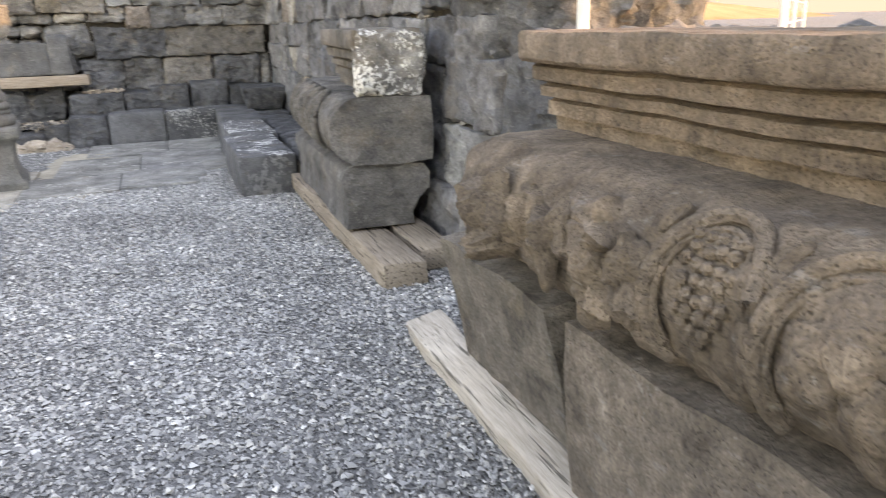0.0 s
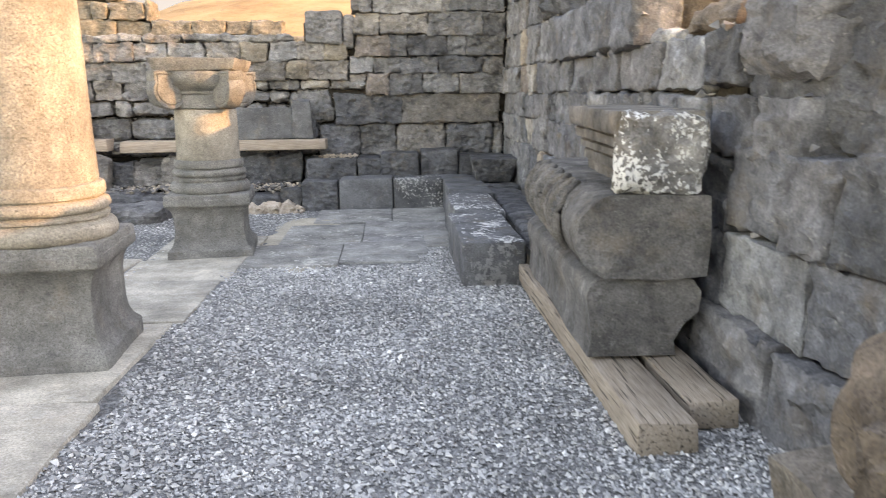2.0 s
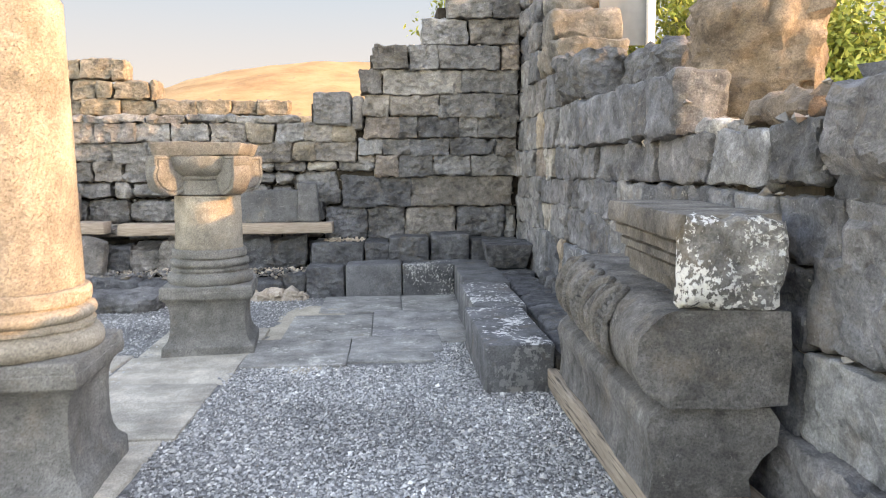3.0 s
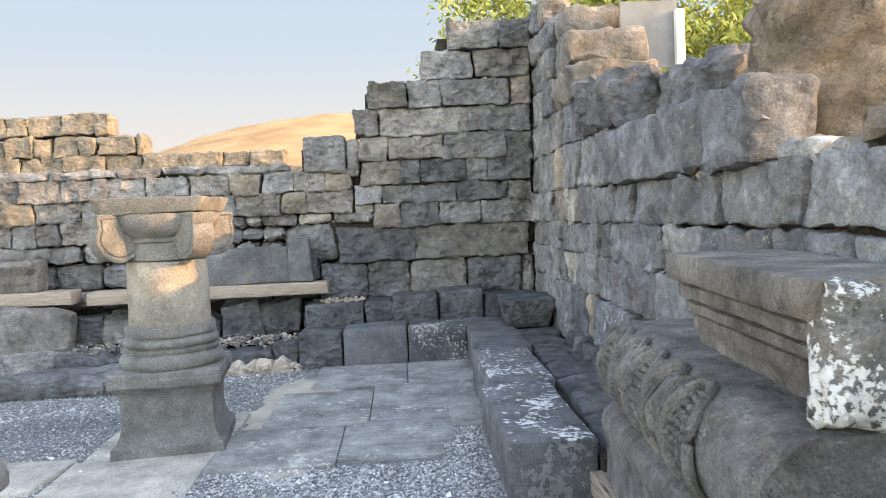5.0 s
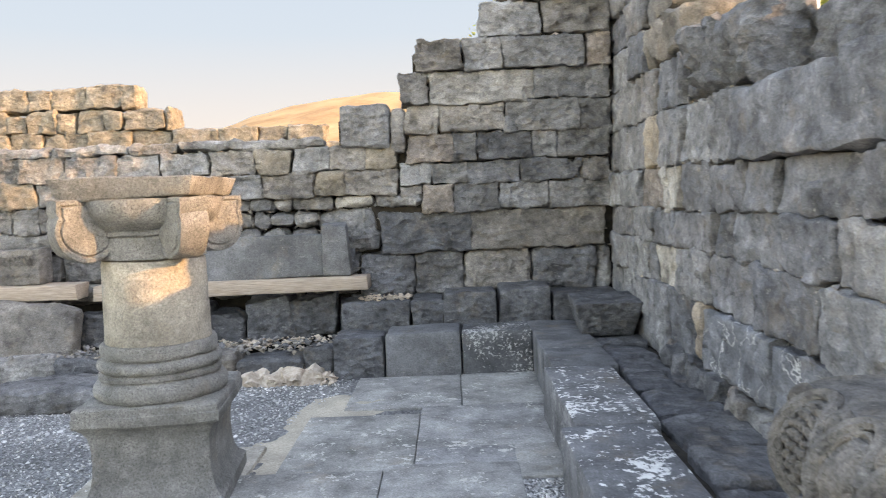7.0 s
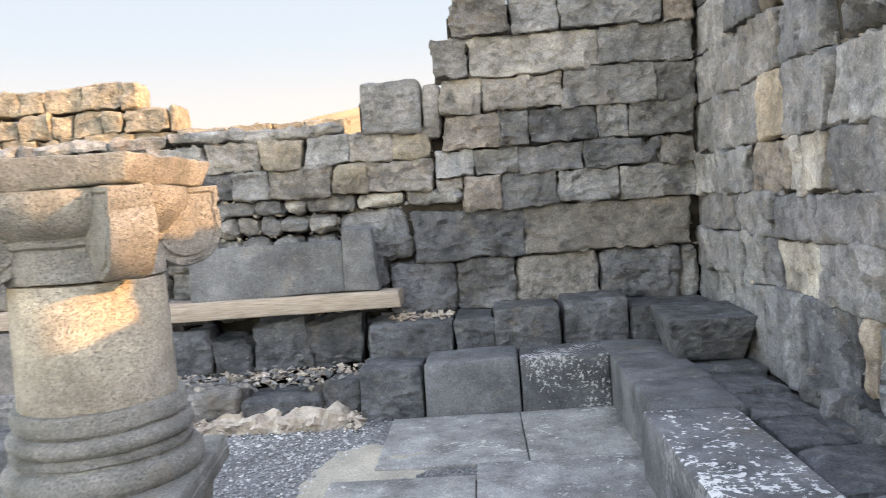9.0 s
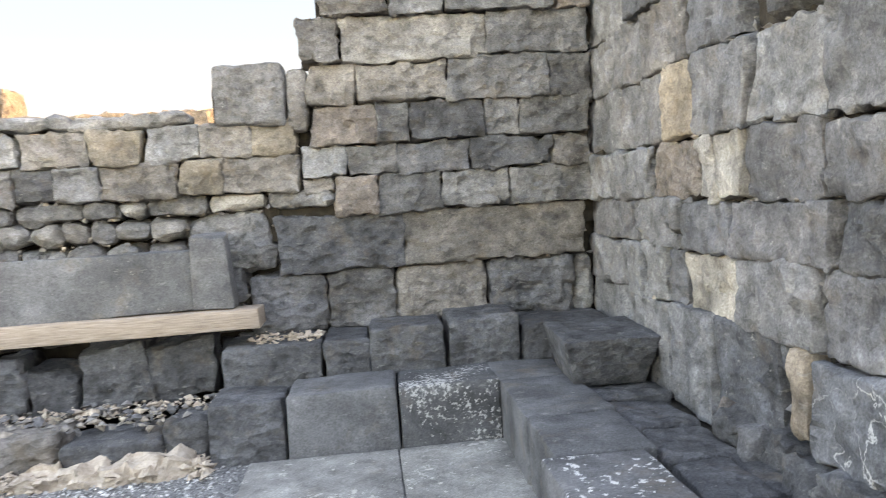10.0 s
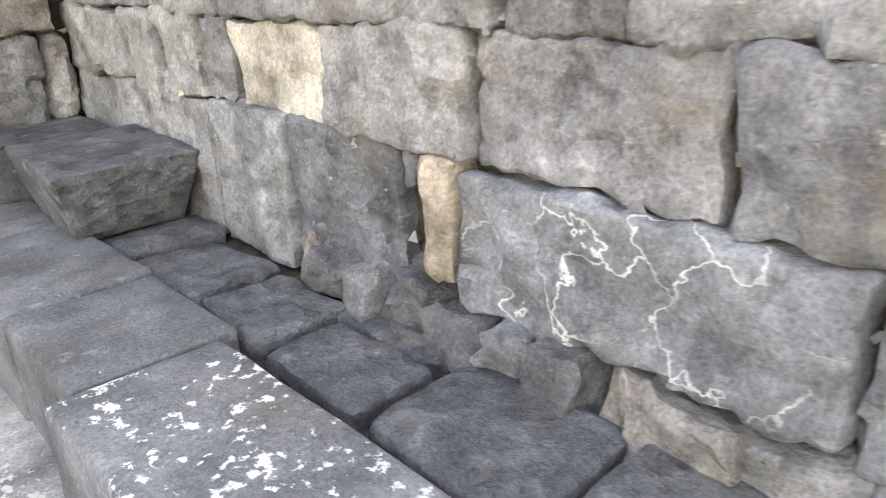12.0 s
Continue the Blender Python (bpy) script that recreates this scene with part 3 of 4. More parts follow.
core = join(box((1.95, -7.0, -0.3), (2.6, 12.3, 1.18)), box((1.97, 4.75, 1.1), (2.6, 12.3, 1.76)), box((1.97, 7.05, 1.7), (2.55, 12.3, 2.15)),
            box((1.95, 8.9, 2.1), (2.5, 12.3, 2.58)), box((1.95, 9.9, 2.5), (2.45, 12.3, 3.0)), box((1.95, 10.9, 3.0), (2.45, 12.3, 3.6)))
wall_east = tagged(part("wall_east", *core, SHADED_EARTH, None, smooth=False), "blue-grey basalt block wall, ruined to a ragged top", "wall", kind="structure")
sp = []
right_course(wall_east, 0.26, 0.86, [12.10, 11.21, 10.57, 10.01, 9.42], spots=sp)
right_course(wall_east, 0.72, 0.86, [9.41, 9.33], spots=sp, r=0.05)
right_course(wall_east, 0.46, 0.87, [9.325, 9.145], mat=TAN, spots=sp, x=XR - 0.01, r=0.05)
right_course(wall_east, 0.44, 0.83, [9.135, 8.065], mat=VEINED, spots=sp, amp=0.012)
right_course(wall_east, 0.40, 0.80, [8.055, 7.48, 6.6, 5.7, 4.66], mats={0: VEINED}, spots=sp)
right_course(wall_east, 0.86, 1.19, [12.10, 11.25, 10.95, 10.62, 10.36, 9.74, 9.12], mats={4: PALE}, spots=sp)
right_course(wall_east, 0.84, 1.19, [9.10, 8.385, 7.58], spots=sp)
right_course(wall_east, 0.80, 1.18, [7.57, 6.67, 5.70, 4.67], spots=sp)
right_course(wall_east, 1.19, 1.47, [12.10, 11.6, 10.99, 10.4, 9.80, 9.01], spots=sp)
right_course(wall_east, 1.18, 1.48, [9.00, 8.635, 7.925, 7.42, 6.79, 6.05, 5.40, 4.95, 4.44, 4.03], mats={0: BASALT}, spots=sp)
right_course(wall_east, 1.47, 1.80, [12.10, 11.4, 10.75, 10.14, 9.92, 9.63, 9.05], mats={2: RUDDY, 3: PALE, 4: PALE}, spots=sp)
right_course(wall_east, 1.49, 1.78, [9.04, 8.415, 8.005, 7.18, 6.55, 5.77], spots=sp)
right_course(wall_east, 1.50, 1.80, [5.76, 5.06], spots=sp)
right_course(wall_east, 1.52, 1.82, [5.05, 4.65], spots=sp, mat=DARK)
right_course(wall_east, 1.53, 1.95, [4.63, 3.98], spots=sp, r=0.09, amp=0.03)
right_course(wall_east, 1.80, 2.22, [12.10, 11.3, 10.55, 10.15, 9.58, 9.0, 8.52], mats={2: TAN}, spots=sp)
right_course(wall_east, 1.785, 2.19, [8.51, 6.08], spots=sp, r=0.035, cell=0.07, amp=0.02, x=1.82)
right_course(wall_east, 2.22, 2.60, [12.02, 10.9, 10.25, 9.62], spots=sp)
stone("stone", (XR - 0.02, 8.25, 2.17), (XR + 0.42, 9.5, 2.66), DARK, wall_east, r=0.07, amp=0.04, skew=0.10, cell=0.05, freq=3, facet=0.08)
right_course(wall_east, 2.60, 2.95, [12.02, 11.1, 10.5], spots=sp)
stone("stone", (XR + 0.0, 9.62, 2.60), (2.66, 10.49, 2.96), CARVED, wall_east, r=0.05, amp=0.05)
right_course(wall_east, 2.96, 3.30, [12.02, 11.2, 10.6], spots=sp, r=0.05)
stone("stone", (XR + 0.02, 9.92, 2.98), (2.66, 10.58, 3.32), CARVED, wall_east, r=0.06, amp=0.05)
stone("stone", (XR + 0.05, 10.25, 3.32), (2.5, 10.74, 3.62), CARVED, wall_east, r=0.07, amp=0.05)
right_course(wall_east, 3.30, 3.64, [12.02, 11.35, 10.75], spots=sp, r=0.06)
right_course(wall_east, 3.64, 3.98, [12.02, 11.4, 11.0], mats={1: RUDDY}, spots=sp, r=0.08)
# lower part of the nearer stretch
right_course(wall_east, 0.85, 1.24, [4.66, 4.07], spots=sp)
right_course(wall_east, 0.85, 1.26, [4.06, 3.72], spots=sp, x=XR - 0.06)
right_course(wall_east, 0.85, 1.27, [3.71, 3.18, 2.5, 1.7, 0.9, 0.1, -0.7, -1.7], spots=sp, mat=DARK)
right_course(wall_east, 0.42, 0.84, [4.65, 3.88, 3.2, 2.6, 1.9, 1.0, 0.2, -0.6, -1.7], spots=sp)
right_course(wall_east, -0.05, 0.42, [6.7, 5.7, 4.8, 4.0, 3.3, 2.6, 1.8, 1.0, 0.2, -0.6, -1.7], spots=sp, x=XR - 0.05)
rng = random.Random(91)
y = 9.9
while y > 6.9:
    w = rng.uniform(0.09, 0.26)
    stone("stone", (XR - rng.uniform(0.04, 0.14), y - w, 0.26), (XR + 0.2, y, 0.43 + rng.uniform(-0.03, 0.03)), rng.choice((BASALT, RUDDY, BLUISH, DARK)), wall_east, r=0.018, amp=0.03, skew=0.05, cell=0.05, freq=8)
    y -= w + 0.004
chinks(sp, wall_east, 22)


# loose blocks lying on the east wall
def block(lo, hi, mat, label, category="stone block", **kw):
    return tagged(stone("stone_block", lo, hi, mat, None, **kw), label, category, "fallen blocks")


block((2.2, 7.4, 2.14), (2.85, 8.3, 2.58), DARK, "dark weathered basalt block lying on the wall top", turn=(0, 5, 6), r=0.08, amp=0.05, freq=3.5, facet=0.06, cell=0.045)
block((2.15, 6.15, 1.74), (2.88, 7.05, 2.72), BROWN, "tall brown basalt boulder set upright on the wall", turn=(7, 0, -14), r=0.10, amp=0.05, freq=3, facet=0.06, cell=0.045)
block((1.93, 4.85, 1.79), (2.25, 5.5, 1.95), BROWN, "small rounded brown boulder wedged on the wall", r=0.07, amp=0.03, facet=0.06, cell=0.045)
block((1.90, 5.7, 1.76), (2.12, 6.02, 1.88), PALE, "small pale wedge stone in the wall gap", r=0.05, facet=0.06, cell=0.045)
block((1.93, 5.42, 1.76), (2.15, 5.66, 1.86), BASALT, "small grey stone wedged on the wall", r=0.05, facet=0.06, cell=0.045)
block((1.95, 3.62, 1.22), (2.6, 4.7, 1.98), DARK, "broken dark basalt boulder on the wall", turn=(5, 4, 10), r=0.12, amp=0.05, freq=3, facet=0.06, cell=0.045)
block((2.55, 4.0, 1.12), (3.45, 4.9, 1.95), DARK, "large dark basalt boulder behind the low wall", turn=(6, -3, 16), r=0.16, amp=0.05, freq=2.4, facet=0.06, cell=0.045)
block((1.93, 3.1, 1.25), (2.25, 3.6, 1.38), DARK, "flat dark stone on the low wall", r=0.04, amp=0.03, facet=0.06, cell=0.045)
block((2.0, 2.2, 1.2), (2.5, 3.05, 1.38), BASALT, "pale rounded field stone on the low wall", r=0.06, amp=0.04, facet=0.06, cell=0.045)
block((2.1, 0.75, 1.17), (2.8, 1.98, 1.38), BLUISH, "blue-grey basalt block on the low wall", r=0.03, facet=0.06, cell=0.045)
block((2.15, 0.6, 1.38), (2.85, 1.7, 1.62), DARK, "dark basalt block stacked on another", r=0.03, facet=0.06, cell=0.045)
terrace = tagged(part("ground_terrace", [(2.6, -40, 1.1), (90, -40, 1.1), (90, 11.5, 1.1), (2.6, 11.5, 1.1), (2.6, -40, -0.4), (90, -40, -0.4), (90, 11.5, -0.4), (2.6, 11.5, -0.4)],
                     [(0, 1, 2, 3), (0, 4, 5, 1), (1, 5, 6, 2), (2, 6, 7, 3), (3, 7, 4, 0)], DRY, None, smooth=False), "higher dry ground outside the wall", "ground", kind="structure")

# ---- benches ----
bench = thing("stone_bench", (1.0, 8.9, 0), "low dark basalt bench of long slabs, spotted with pale lichen", "bench")
for (y0, y1), m, z in zip([(6.75, 8.20), (8.21, 9.62), (9.63, 10.22), (10.23, 11.10)], (BENCH, BENCH, PLAINBENCH, PLAINBENCH), (0.355, 0.36, 0.362, 0.362)):
    xa = 0.745 + 0.145 * (min(y0, 9.7) - 6.75) / 2.9
    stone("slab", (xa, y0, grade(y0) - 0.05), (xa + 0.50, y1 - 0.006, z), m, bench, r=0.02, amp=0.008, skew=0.01, cell=0.15)
paved = thing("bench_backing", (1.6, 9.0, 0), "irregular dark basalt slabs laid behind the bench", "paving")
for x0, x1, y0, y1, z in [(1.37, 1.80, 8.50, 9.02, 0.325), (1.35, 1.80, 7.92, 8.46, 0.33), (1.39, 1.68, 9.06, 9.52, 0.32), (1.70, 1.82, 9.1, 9.6, 0.30), (1.41, 1.76, 9.57, 9.98, 0.315), (1.41, 1.78, 10.03, 10.52, 0.31), (1.40, 1.84, 10.57, 11.9, 0.33),
                          (1.33, 1.80, 7.38, 7.88, 0.33), (1.30, 1.80, 6.72, 7.34, 0.32)]:
    stone("slab", (x0, y0, 0.0), (x1, y1, z), DARK, paved, r=0.03, amp=0.018, skew=0.02)
part("bedding", *box((1.25, 6.7, -0.05), (1.95, 11.95, 0.255)), SHADED_EARTH, paved, "dark earth between the slabs", smooth=False)
bench2 = thing("stone_bench", (0.2, 11.3, 0), "dark basalt bench blocks along the wall foot, mortar stained", "bench")
for x0, x1, y0, z, m in [(-0.47, 0.245, 11.05, 0.365, PLAINBENCH), (0.25, 0.90, 11.05, 0.36, LIMED), (-0.97, -0.49, 11.08, 0.34, DARK)]:
    stone("block", (x0, y0, -0.15), (x1 - 0.008, 11.56, z), m, bench2, r=0.022, amp=0.01, skew=0.012, cell=0.12)
stone("block", (0.9, 11.07, -0.1), (1.36, 11.56, 0.358), PLAINBENCH, bench2, r=0.02, amp=0.008, cell=0.14)
tier = thing("upper_tier", (0.4, 11.7, 0.3), "upper row of dark basalt blocks behind the bench", "bench")
for x0, x1, z, m in [(-0.95, -0.25, 0.60, DARK), (-0.24, 0.08, 0.61, DARK), (0.09, 0.61, 0.665, DARK), (0.63, 1.15, 0.69, DARK), (1.16, 1.84, 0.62, DARK)]:
    stone("block", (x0, 11.55, 0.2), (x1 - 0.01, 12.12, z), m, tier, r=0.025, amp=0.014, skew=0.015)
ledge = thing("rubble_ledge", (-2.5, 11.3, 0), "broken ledge of dark stones topped with crumbling mortar", "ledge")
rng = random.Random(5)
x = -5.8
while x < -1.0:
    w = rng.uniform(0.4, 0.8)
    stone("stone", (x, 11.15 + rng.uniform(-0.04, 0.05), -0.12), (min(x + w, -0.98), 11.6, 0.20 + rng.uniform(-0.03, 0.05)), BASALT if rng.random() < 0.25 else DARK, ledge, r=0.05, amp=0.025, skew=0.03)
    x += w + 0.01
x = -5.8
while x < -0.95:
    w = rng.uniform(0.22, 0.55)
    stone("stone", (x, 11.72 + rng.uniform(-0.05, 0.05), 0.22), (x + w, 12.2, 0.60 + rng.uniform(-0.10, 0.06)), rng.choice((DARK, DARK, BASALT)), ledge, r=0.02, amp=0.04, skew=0.06, cell=0.06)
    x += w + 0.01
rp = np.array([(rng.uniform(-5.6, -1.0), rng.uniform(11.2, 11.8), 0.2 + rng.uniform(0, 0.07)) for _ in range(900)])
ob = part("rubble", *pebbles(rp, np.random.default_rng(8).uniform(0.012, 0.05, len(rp)), 9), CHINK, ledge, "loose rubble and mortar crumbs", smooth=False)
ob["kind"] = "stuff"
rp = np.array([(rng.uniform(-2.3, -0.95), rng.gauss(11.05, 0.10), grade(11) + rng.uniform(0.0, 0.08)) for _ in range(420)])
ob = part("mortar_crumb", *pebbles(rp, np.random.default_rng(18).lognormal(math.log(0.022), 0.5, len(rp)).clip(0.01, 0.07), 19), RUBBLE, ledge, "pale crumbs of old mortar", smooth=False)
ob["kind"] = "stuff"
rp = np.array([(rng.uniform(-3.4, -0.75), rng.gauss(11.62, 0.07), 0.20 + rng.uniform(0.0, 0.07)) for _ in range(420)] + [(rng.uniform(-0.78, -0.25), rng.gauss(11.78, 0.08), 0.60 + rng.uniform(0, 0.04)) for _ in range(160)])
ob = part("earth_crumb", *pebbles(rp, np.random.default_rng(28).lognormal(math.log(0.018), 0.5, len(rp)).clip(0.008, 0.05), 29), RUBBLE, ledge, "tan crumbs of earth and mortar", smooth=False)
ob["kind"] = "stuff"
stone("mortar_bed", (-2.15, 10.95, -0.15), (-1.05, 11.35, 0.05), RUBBLE, ledge, label="pale crumbling mortar at the wall foot", r=0.06, amp=0.06, skew=0.05, cell=0.04, freq=9)

# stone seat in the corner
tagged(stone("corner_block", (1.27, 10.66, 0.345), (1.86, 11.45, 0.655), DARK, None, r=0.02, amp=0.006, skew=0.015, cell=0.05, taper=(0.76, 0.70), turn=(0, 0, -4)), "squared dark basalt block with undercut sides on the bench", "stone block")

# slab and planks against the north wall
plank = tagged(stone("plank", (-3.42, 11.58, 0.725), (-0.67, 11.86, 0.86), WOOD_X, None, r=0.01, amp=0.006, skew=0.012, cell=0.2), "long weathered timber plank shelf along the wall", "plank", "shelf planks")
tagged(stone("plank", (-5.9, 11.58, 0.75), (-3.60, 11.86, 0.895), WOOD_X, None, r=0.01, amp=0.008, skew=0.012, cell=0.2), "weathered timber plank shelf with an orange cast", "plank", "shelf planks")
slab = thing("carved_slab", (-1.6, 11.75, 0.86), "flat grey basalt slab with a raised end, standing on a plank", "stone slab")
stone("panel", (-2.42, 11.67, 0.865), (-1.10, 11.85, 1.30), PLAINBENCH, slab, r=0.015, amp=0.006)
stone("raised_end", (-1.115, 11.635, 0.865), (-0.86, 11.85, 1.385), PLAINBENCH, slab, r=0.015, amp=0.006)
relief = thing("carved_frieze", (-4.6, 11.75, 0.9), "grey basalt frieze fragment with a carved band on a plank", "carved stone")
stone("body", (-5.4, 11.66, 0.90), (-3.98, 11.9, 1.25), CARVED, relief, r=0.02, amp=0.008)
for i in range(24):
    a = -5.22 + i * 0.05
    part("flute", *tube([(a + 0.018 * math.cos(t), 11.655, 1.16 + 0.045 * math.sin(t)) for t in np.linspace(0, 5.4, 9)], 0.009, 5), CARVED, relief)
    part("bead", *ball((a, 11.657, 1.0), 0.016), CARVED, relief)
tagged(stone("curved_stone", (-4.45, 11.35, 0.14), (-3.55, 11.6, 0.74), CARVED, None, turn=(-12, 6, 0), r=0.12, amp=0.02), "smooth grey basalt slab with a curved edge leaning at the wall", "stone slab")
tagged(stone("flat_rock", (-3.9, 10.2, -0.12), (-2.6, 11.1, 0.13), BASALT, None, r=0.12, amp=0.04, skew=0.06), "low rounded rock bedded in the gravel", "rock")


# ---- columns ----
def pedestal(at, parent, k, turn, seed):
    """A square moulded pedestal: foot, hollow die, projecting band."""
    prof = [(0.36, -0.12), (0.392, -0.11), (0.392, 0.0), (0.39, 0.105), (0.38, 0.118), (0.352, 0.15), (0.333, 0.20), (0.323, 0.27), (0.318, 0.36), (0.32, 0.46), (0.33, 0.52), (0.35, 0.56), (0.374, 0.583), (0.386, 0.59), (0.392, 0.60), (0.392, 0.655), (0.387, 0.66), (0.387, 0.70), (0.378, 0.712), (0.30, 0.714)]
    prof = [(r * k[0], z * k[1]) for r, z in prof]
    vs, fs = lathe(prof, (0, 0, 0), 96, 0.007, 1.0, seed)
    part("pedestal", [Matrix.Rotation(radians(turn), 3, 'Z') @ v + Vector(at) for v in vs], fs, PEDESTAL, parent, "square grey basalt pedestal with moulded top and foot")


def torus_base(at, parent, z0, k, mat, label):
    """Stacked rolls with deep grooves between them."""
    prof = [(0.36, 0.0), (0.378, 0.008), (0.394, 0.03), (0.398, 0.055), (0.392, 0.08), (0.375, 0.10), (0.352, 0.108), (0.346, 0.118), (0.36, 0.124), (0.362, 0.142), (0.345, 0.148), (0.338, 0.156), (0.352, 0.163), (0.366, 0.178), (0.369, 0.195),
            (0.362, 0.213), (0.345, 0.224), (0.326, 0.23), (0.326, 0.238), (0.342, 0.243), (0.346, 0.26), (0.344, 0.30), (0.335, 0.312), (0.30, 0.314)]
    part("base", *lathe([(r * k, z0 + z) for r, z in prof], at, 72, 0.007, seed=z0), mat, parent, label)


gA = (-1.76, 5.38, grade(5.4))
col_a = thing("column", gA, "pale limestone column shaft on a square basalt pedestal, sunlit", "column", "colonnade")
pedestal(gA, col_a, (1.0, 1.0), 4, 1)
torus_base(gA, col_a, 0.70, 1.0, COLUMN, "pale moulded column base, chipped")
part("shaft", *lathe([(0.305, 1.0), (0.31, 1.04), (0.303, 1.3), (0.298, 1.7), (0.29, 2.1), (0.285, 2.38), (0.25, 2.42)], gA, 48, 0.009, seed=2), COLUMN, col_a, "pale pitted limestone shaft, broken off at the top")

gB = (-1.52, 8.40, grade(8.4))
col_b = thing("column", gB, "short limestone column with worn volute capital on a basalt pedestal", "column", "colonnade")
pedestal(gB, col_b, (0.98, 0.862), 6, 5)
torus_base(gB, col_b, 0.605, 0.93, PEDESTAL, "grey basalt base of stacked roll mouldings")
part("shaft", *lathe([(0.27, 0.905), (0.288, 0.91), (0.292, 0.925), (0.290, 1.0), (0.287, 1.2), (0.283, 1.36), (0.28, 1.378), (0.24, 1.384)], gB, 56, 0.006, seed=6), COLUMN, col_b, "short pale limestone shaft")
cap = part("capital", *lathe([(0.25, 1.386), (0.285, 1.39), (0.282, 1.50), (0.274, 1.512), (0.292, 1.52), (0.296, 1.538), (0.286, 1.546), (0.31, 1.56), (0.352, 1.595), (0.383, 1.645), (0.392, 1.69), (0.39, 1.716), (0.36, 1.722)], gB, 64, 0.008), PEDESTAL, col_b, "worn volute capital with a bowl-shaped middle, stained brown")


def volute(at, angle, parent, seed):
    """A thick disc set on the diagonal, round below and cut flat under the abacus."""
    vs, fs, rim = [], [], []
    for i in range(30):
        a = radians(-205 + 235 * i / 29)
        rim.append((0.375 + 0.166 * math.cos(a), 1.556 + 0.168 * math.sin(a)))
    rim += [(0.532, 1.66), (0.53, 1.72), (0.36, 1.722), (0.20, 1.72), (0.20, 1.60)]
    rows = [(-0.078, 0.0), (-0.078, 0.55), (-0.080, 0.74), (-0.068, 0.79), (-0.078, 0.85), (-0.076, 0.96), (-0.062, 1.0), (-0.02, 0.985), (0.02, 0.985), (0.062, 1.0), (0.076, 0.96), (0.078, 0.85), (0.068, 0.79), (0.080, 0.74), (0.078, 0.55), (0.078, 0.0)]
    c, d = math.cos(angle), math.sin(angle)
    for w, k in rows:
        for r, z in rim:
            r2, z2 = 0.375 + (r - 0.375) * k, 1.57 + (z - 1.57) * k
            p = Vector((r2 * c - w * d, r2 * d + w * c, z2))
            vs.append(p + 0.010 * noise.noise_vector(p * 9 + Vector((seed, 0, 0))) + Vector(at))
    m = len(rim)
    for i in range(len(rows) - 1):
        for j in range(m):
            k = (j + 1) % m
            fs.append((i * m + j, (i + 1) * m + j, (i + 1) * m + k, i * m + k))
    part("volute", vs, fs, PEDESTAL, parent)


for q in range(4):
    volute(gB, radians(45 + 90 * q), cap, 3.1 * q)
stone("abacus", (gB[0] - 0.39, gB[1] - 0.38, gB[2] + 1.724), (gB[0] + 0.39, gB[1] + 0.38, gB[2] + 1.835), PEDESTAL, col_b, r=0.012, amp=0.009, skew=0.012, cell=0.05, taper=(0.93, 0.93))


# ---- moulded and carved blocks along the east wall ----
def mound(at, tilt, wide, tall, deep, key, rough=0.35):
    """A worn, lumpy swelling on a face that looks to -x and is tilted up."""
    vs, fs, m = [], [], 20
    out, up = Vector((-math.cos(tilt), 0, math.sin(tilt))), Vector((math.sin(tilt), 0, math.cos(tilt)))
    for i in range(8):
        a = math.pi / 2 * i / 7
        for j in range(m):
            b = 2 * math.pi * j / m
            u, w = math.sin(a) * math.cos(b), math.sin(a) * math.sin(b)
            k = 1 + rough * noise.noise(Vector((u * 1.8, w * 1.8, key * 9.7))) + 0.25 * rough * noise.noise(Vector((u * 6, w * 6, key * 3.3)))
            h = deep * math.cos(a) * k * (1 - 0.35 * abs(math.sin(4 * b + key)) * math.sin(a)) - 0.014
            vs.append(Vector(at) + out * h + up * (tall * w * k) + Vector((0, wide * u * k, 0)))
    for i in range(7):
        for j in range(m):
            k = (j + 1) % m
            fs.append((i * m + j, i * m + k, (i + 1) * m + k, (i + 1) * m + j))
    return vs, fs


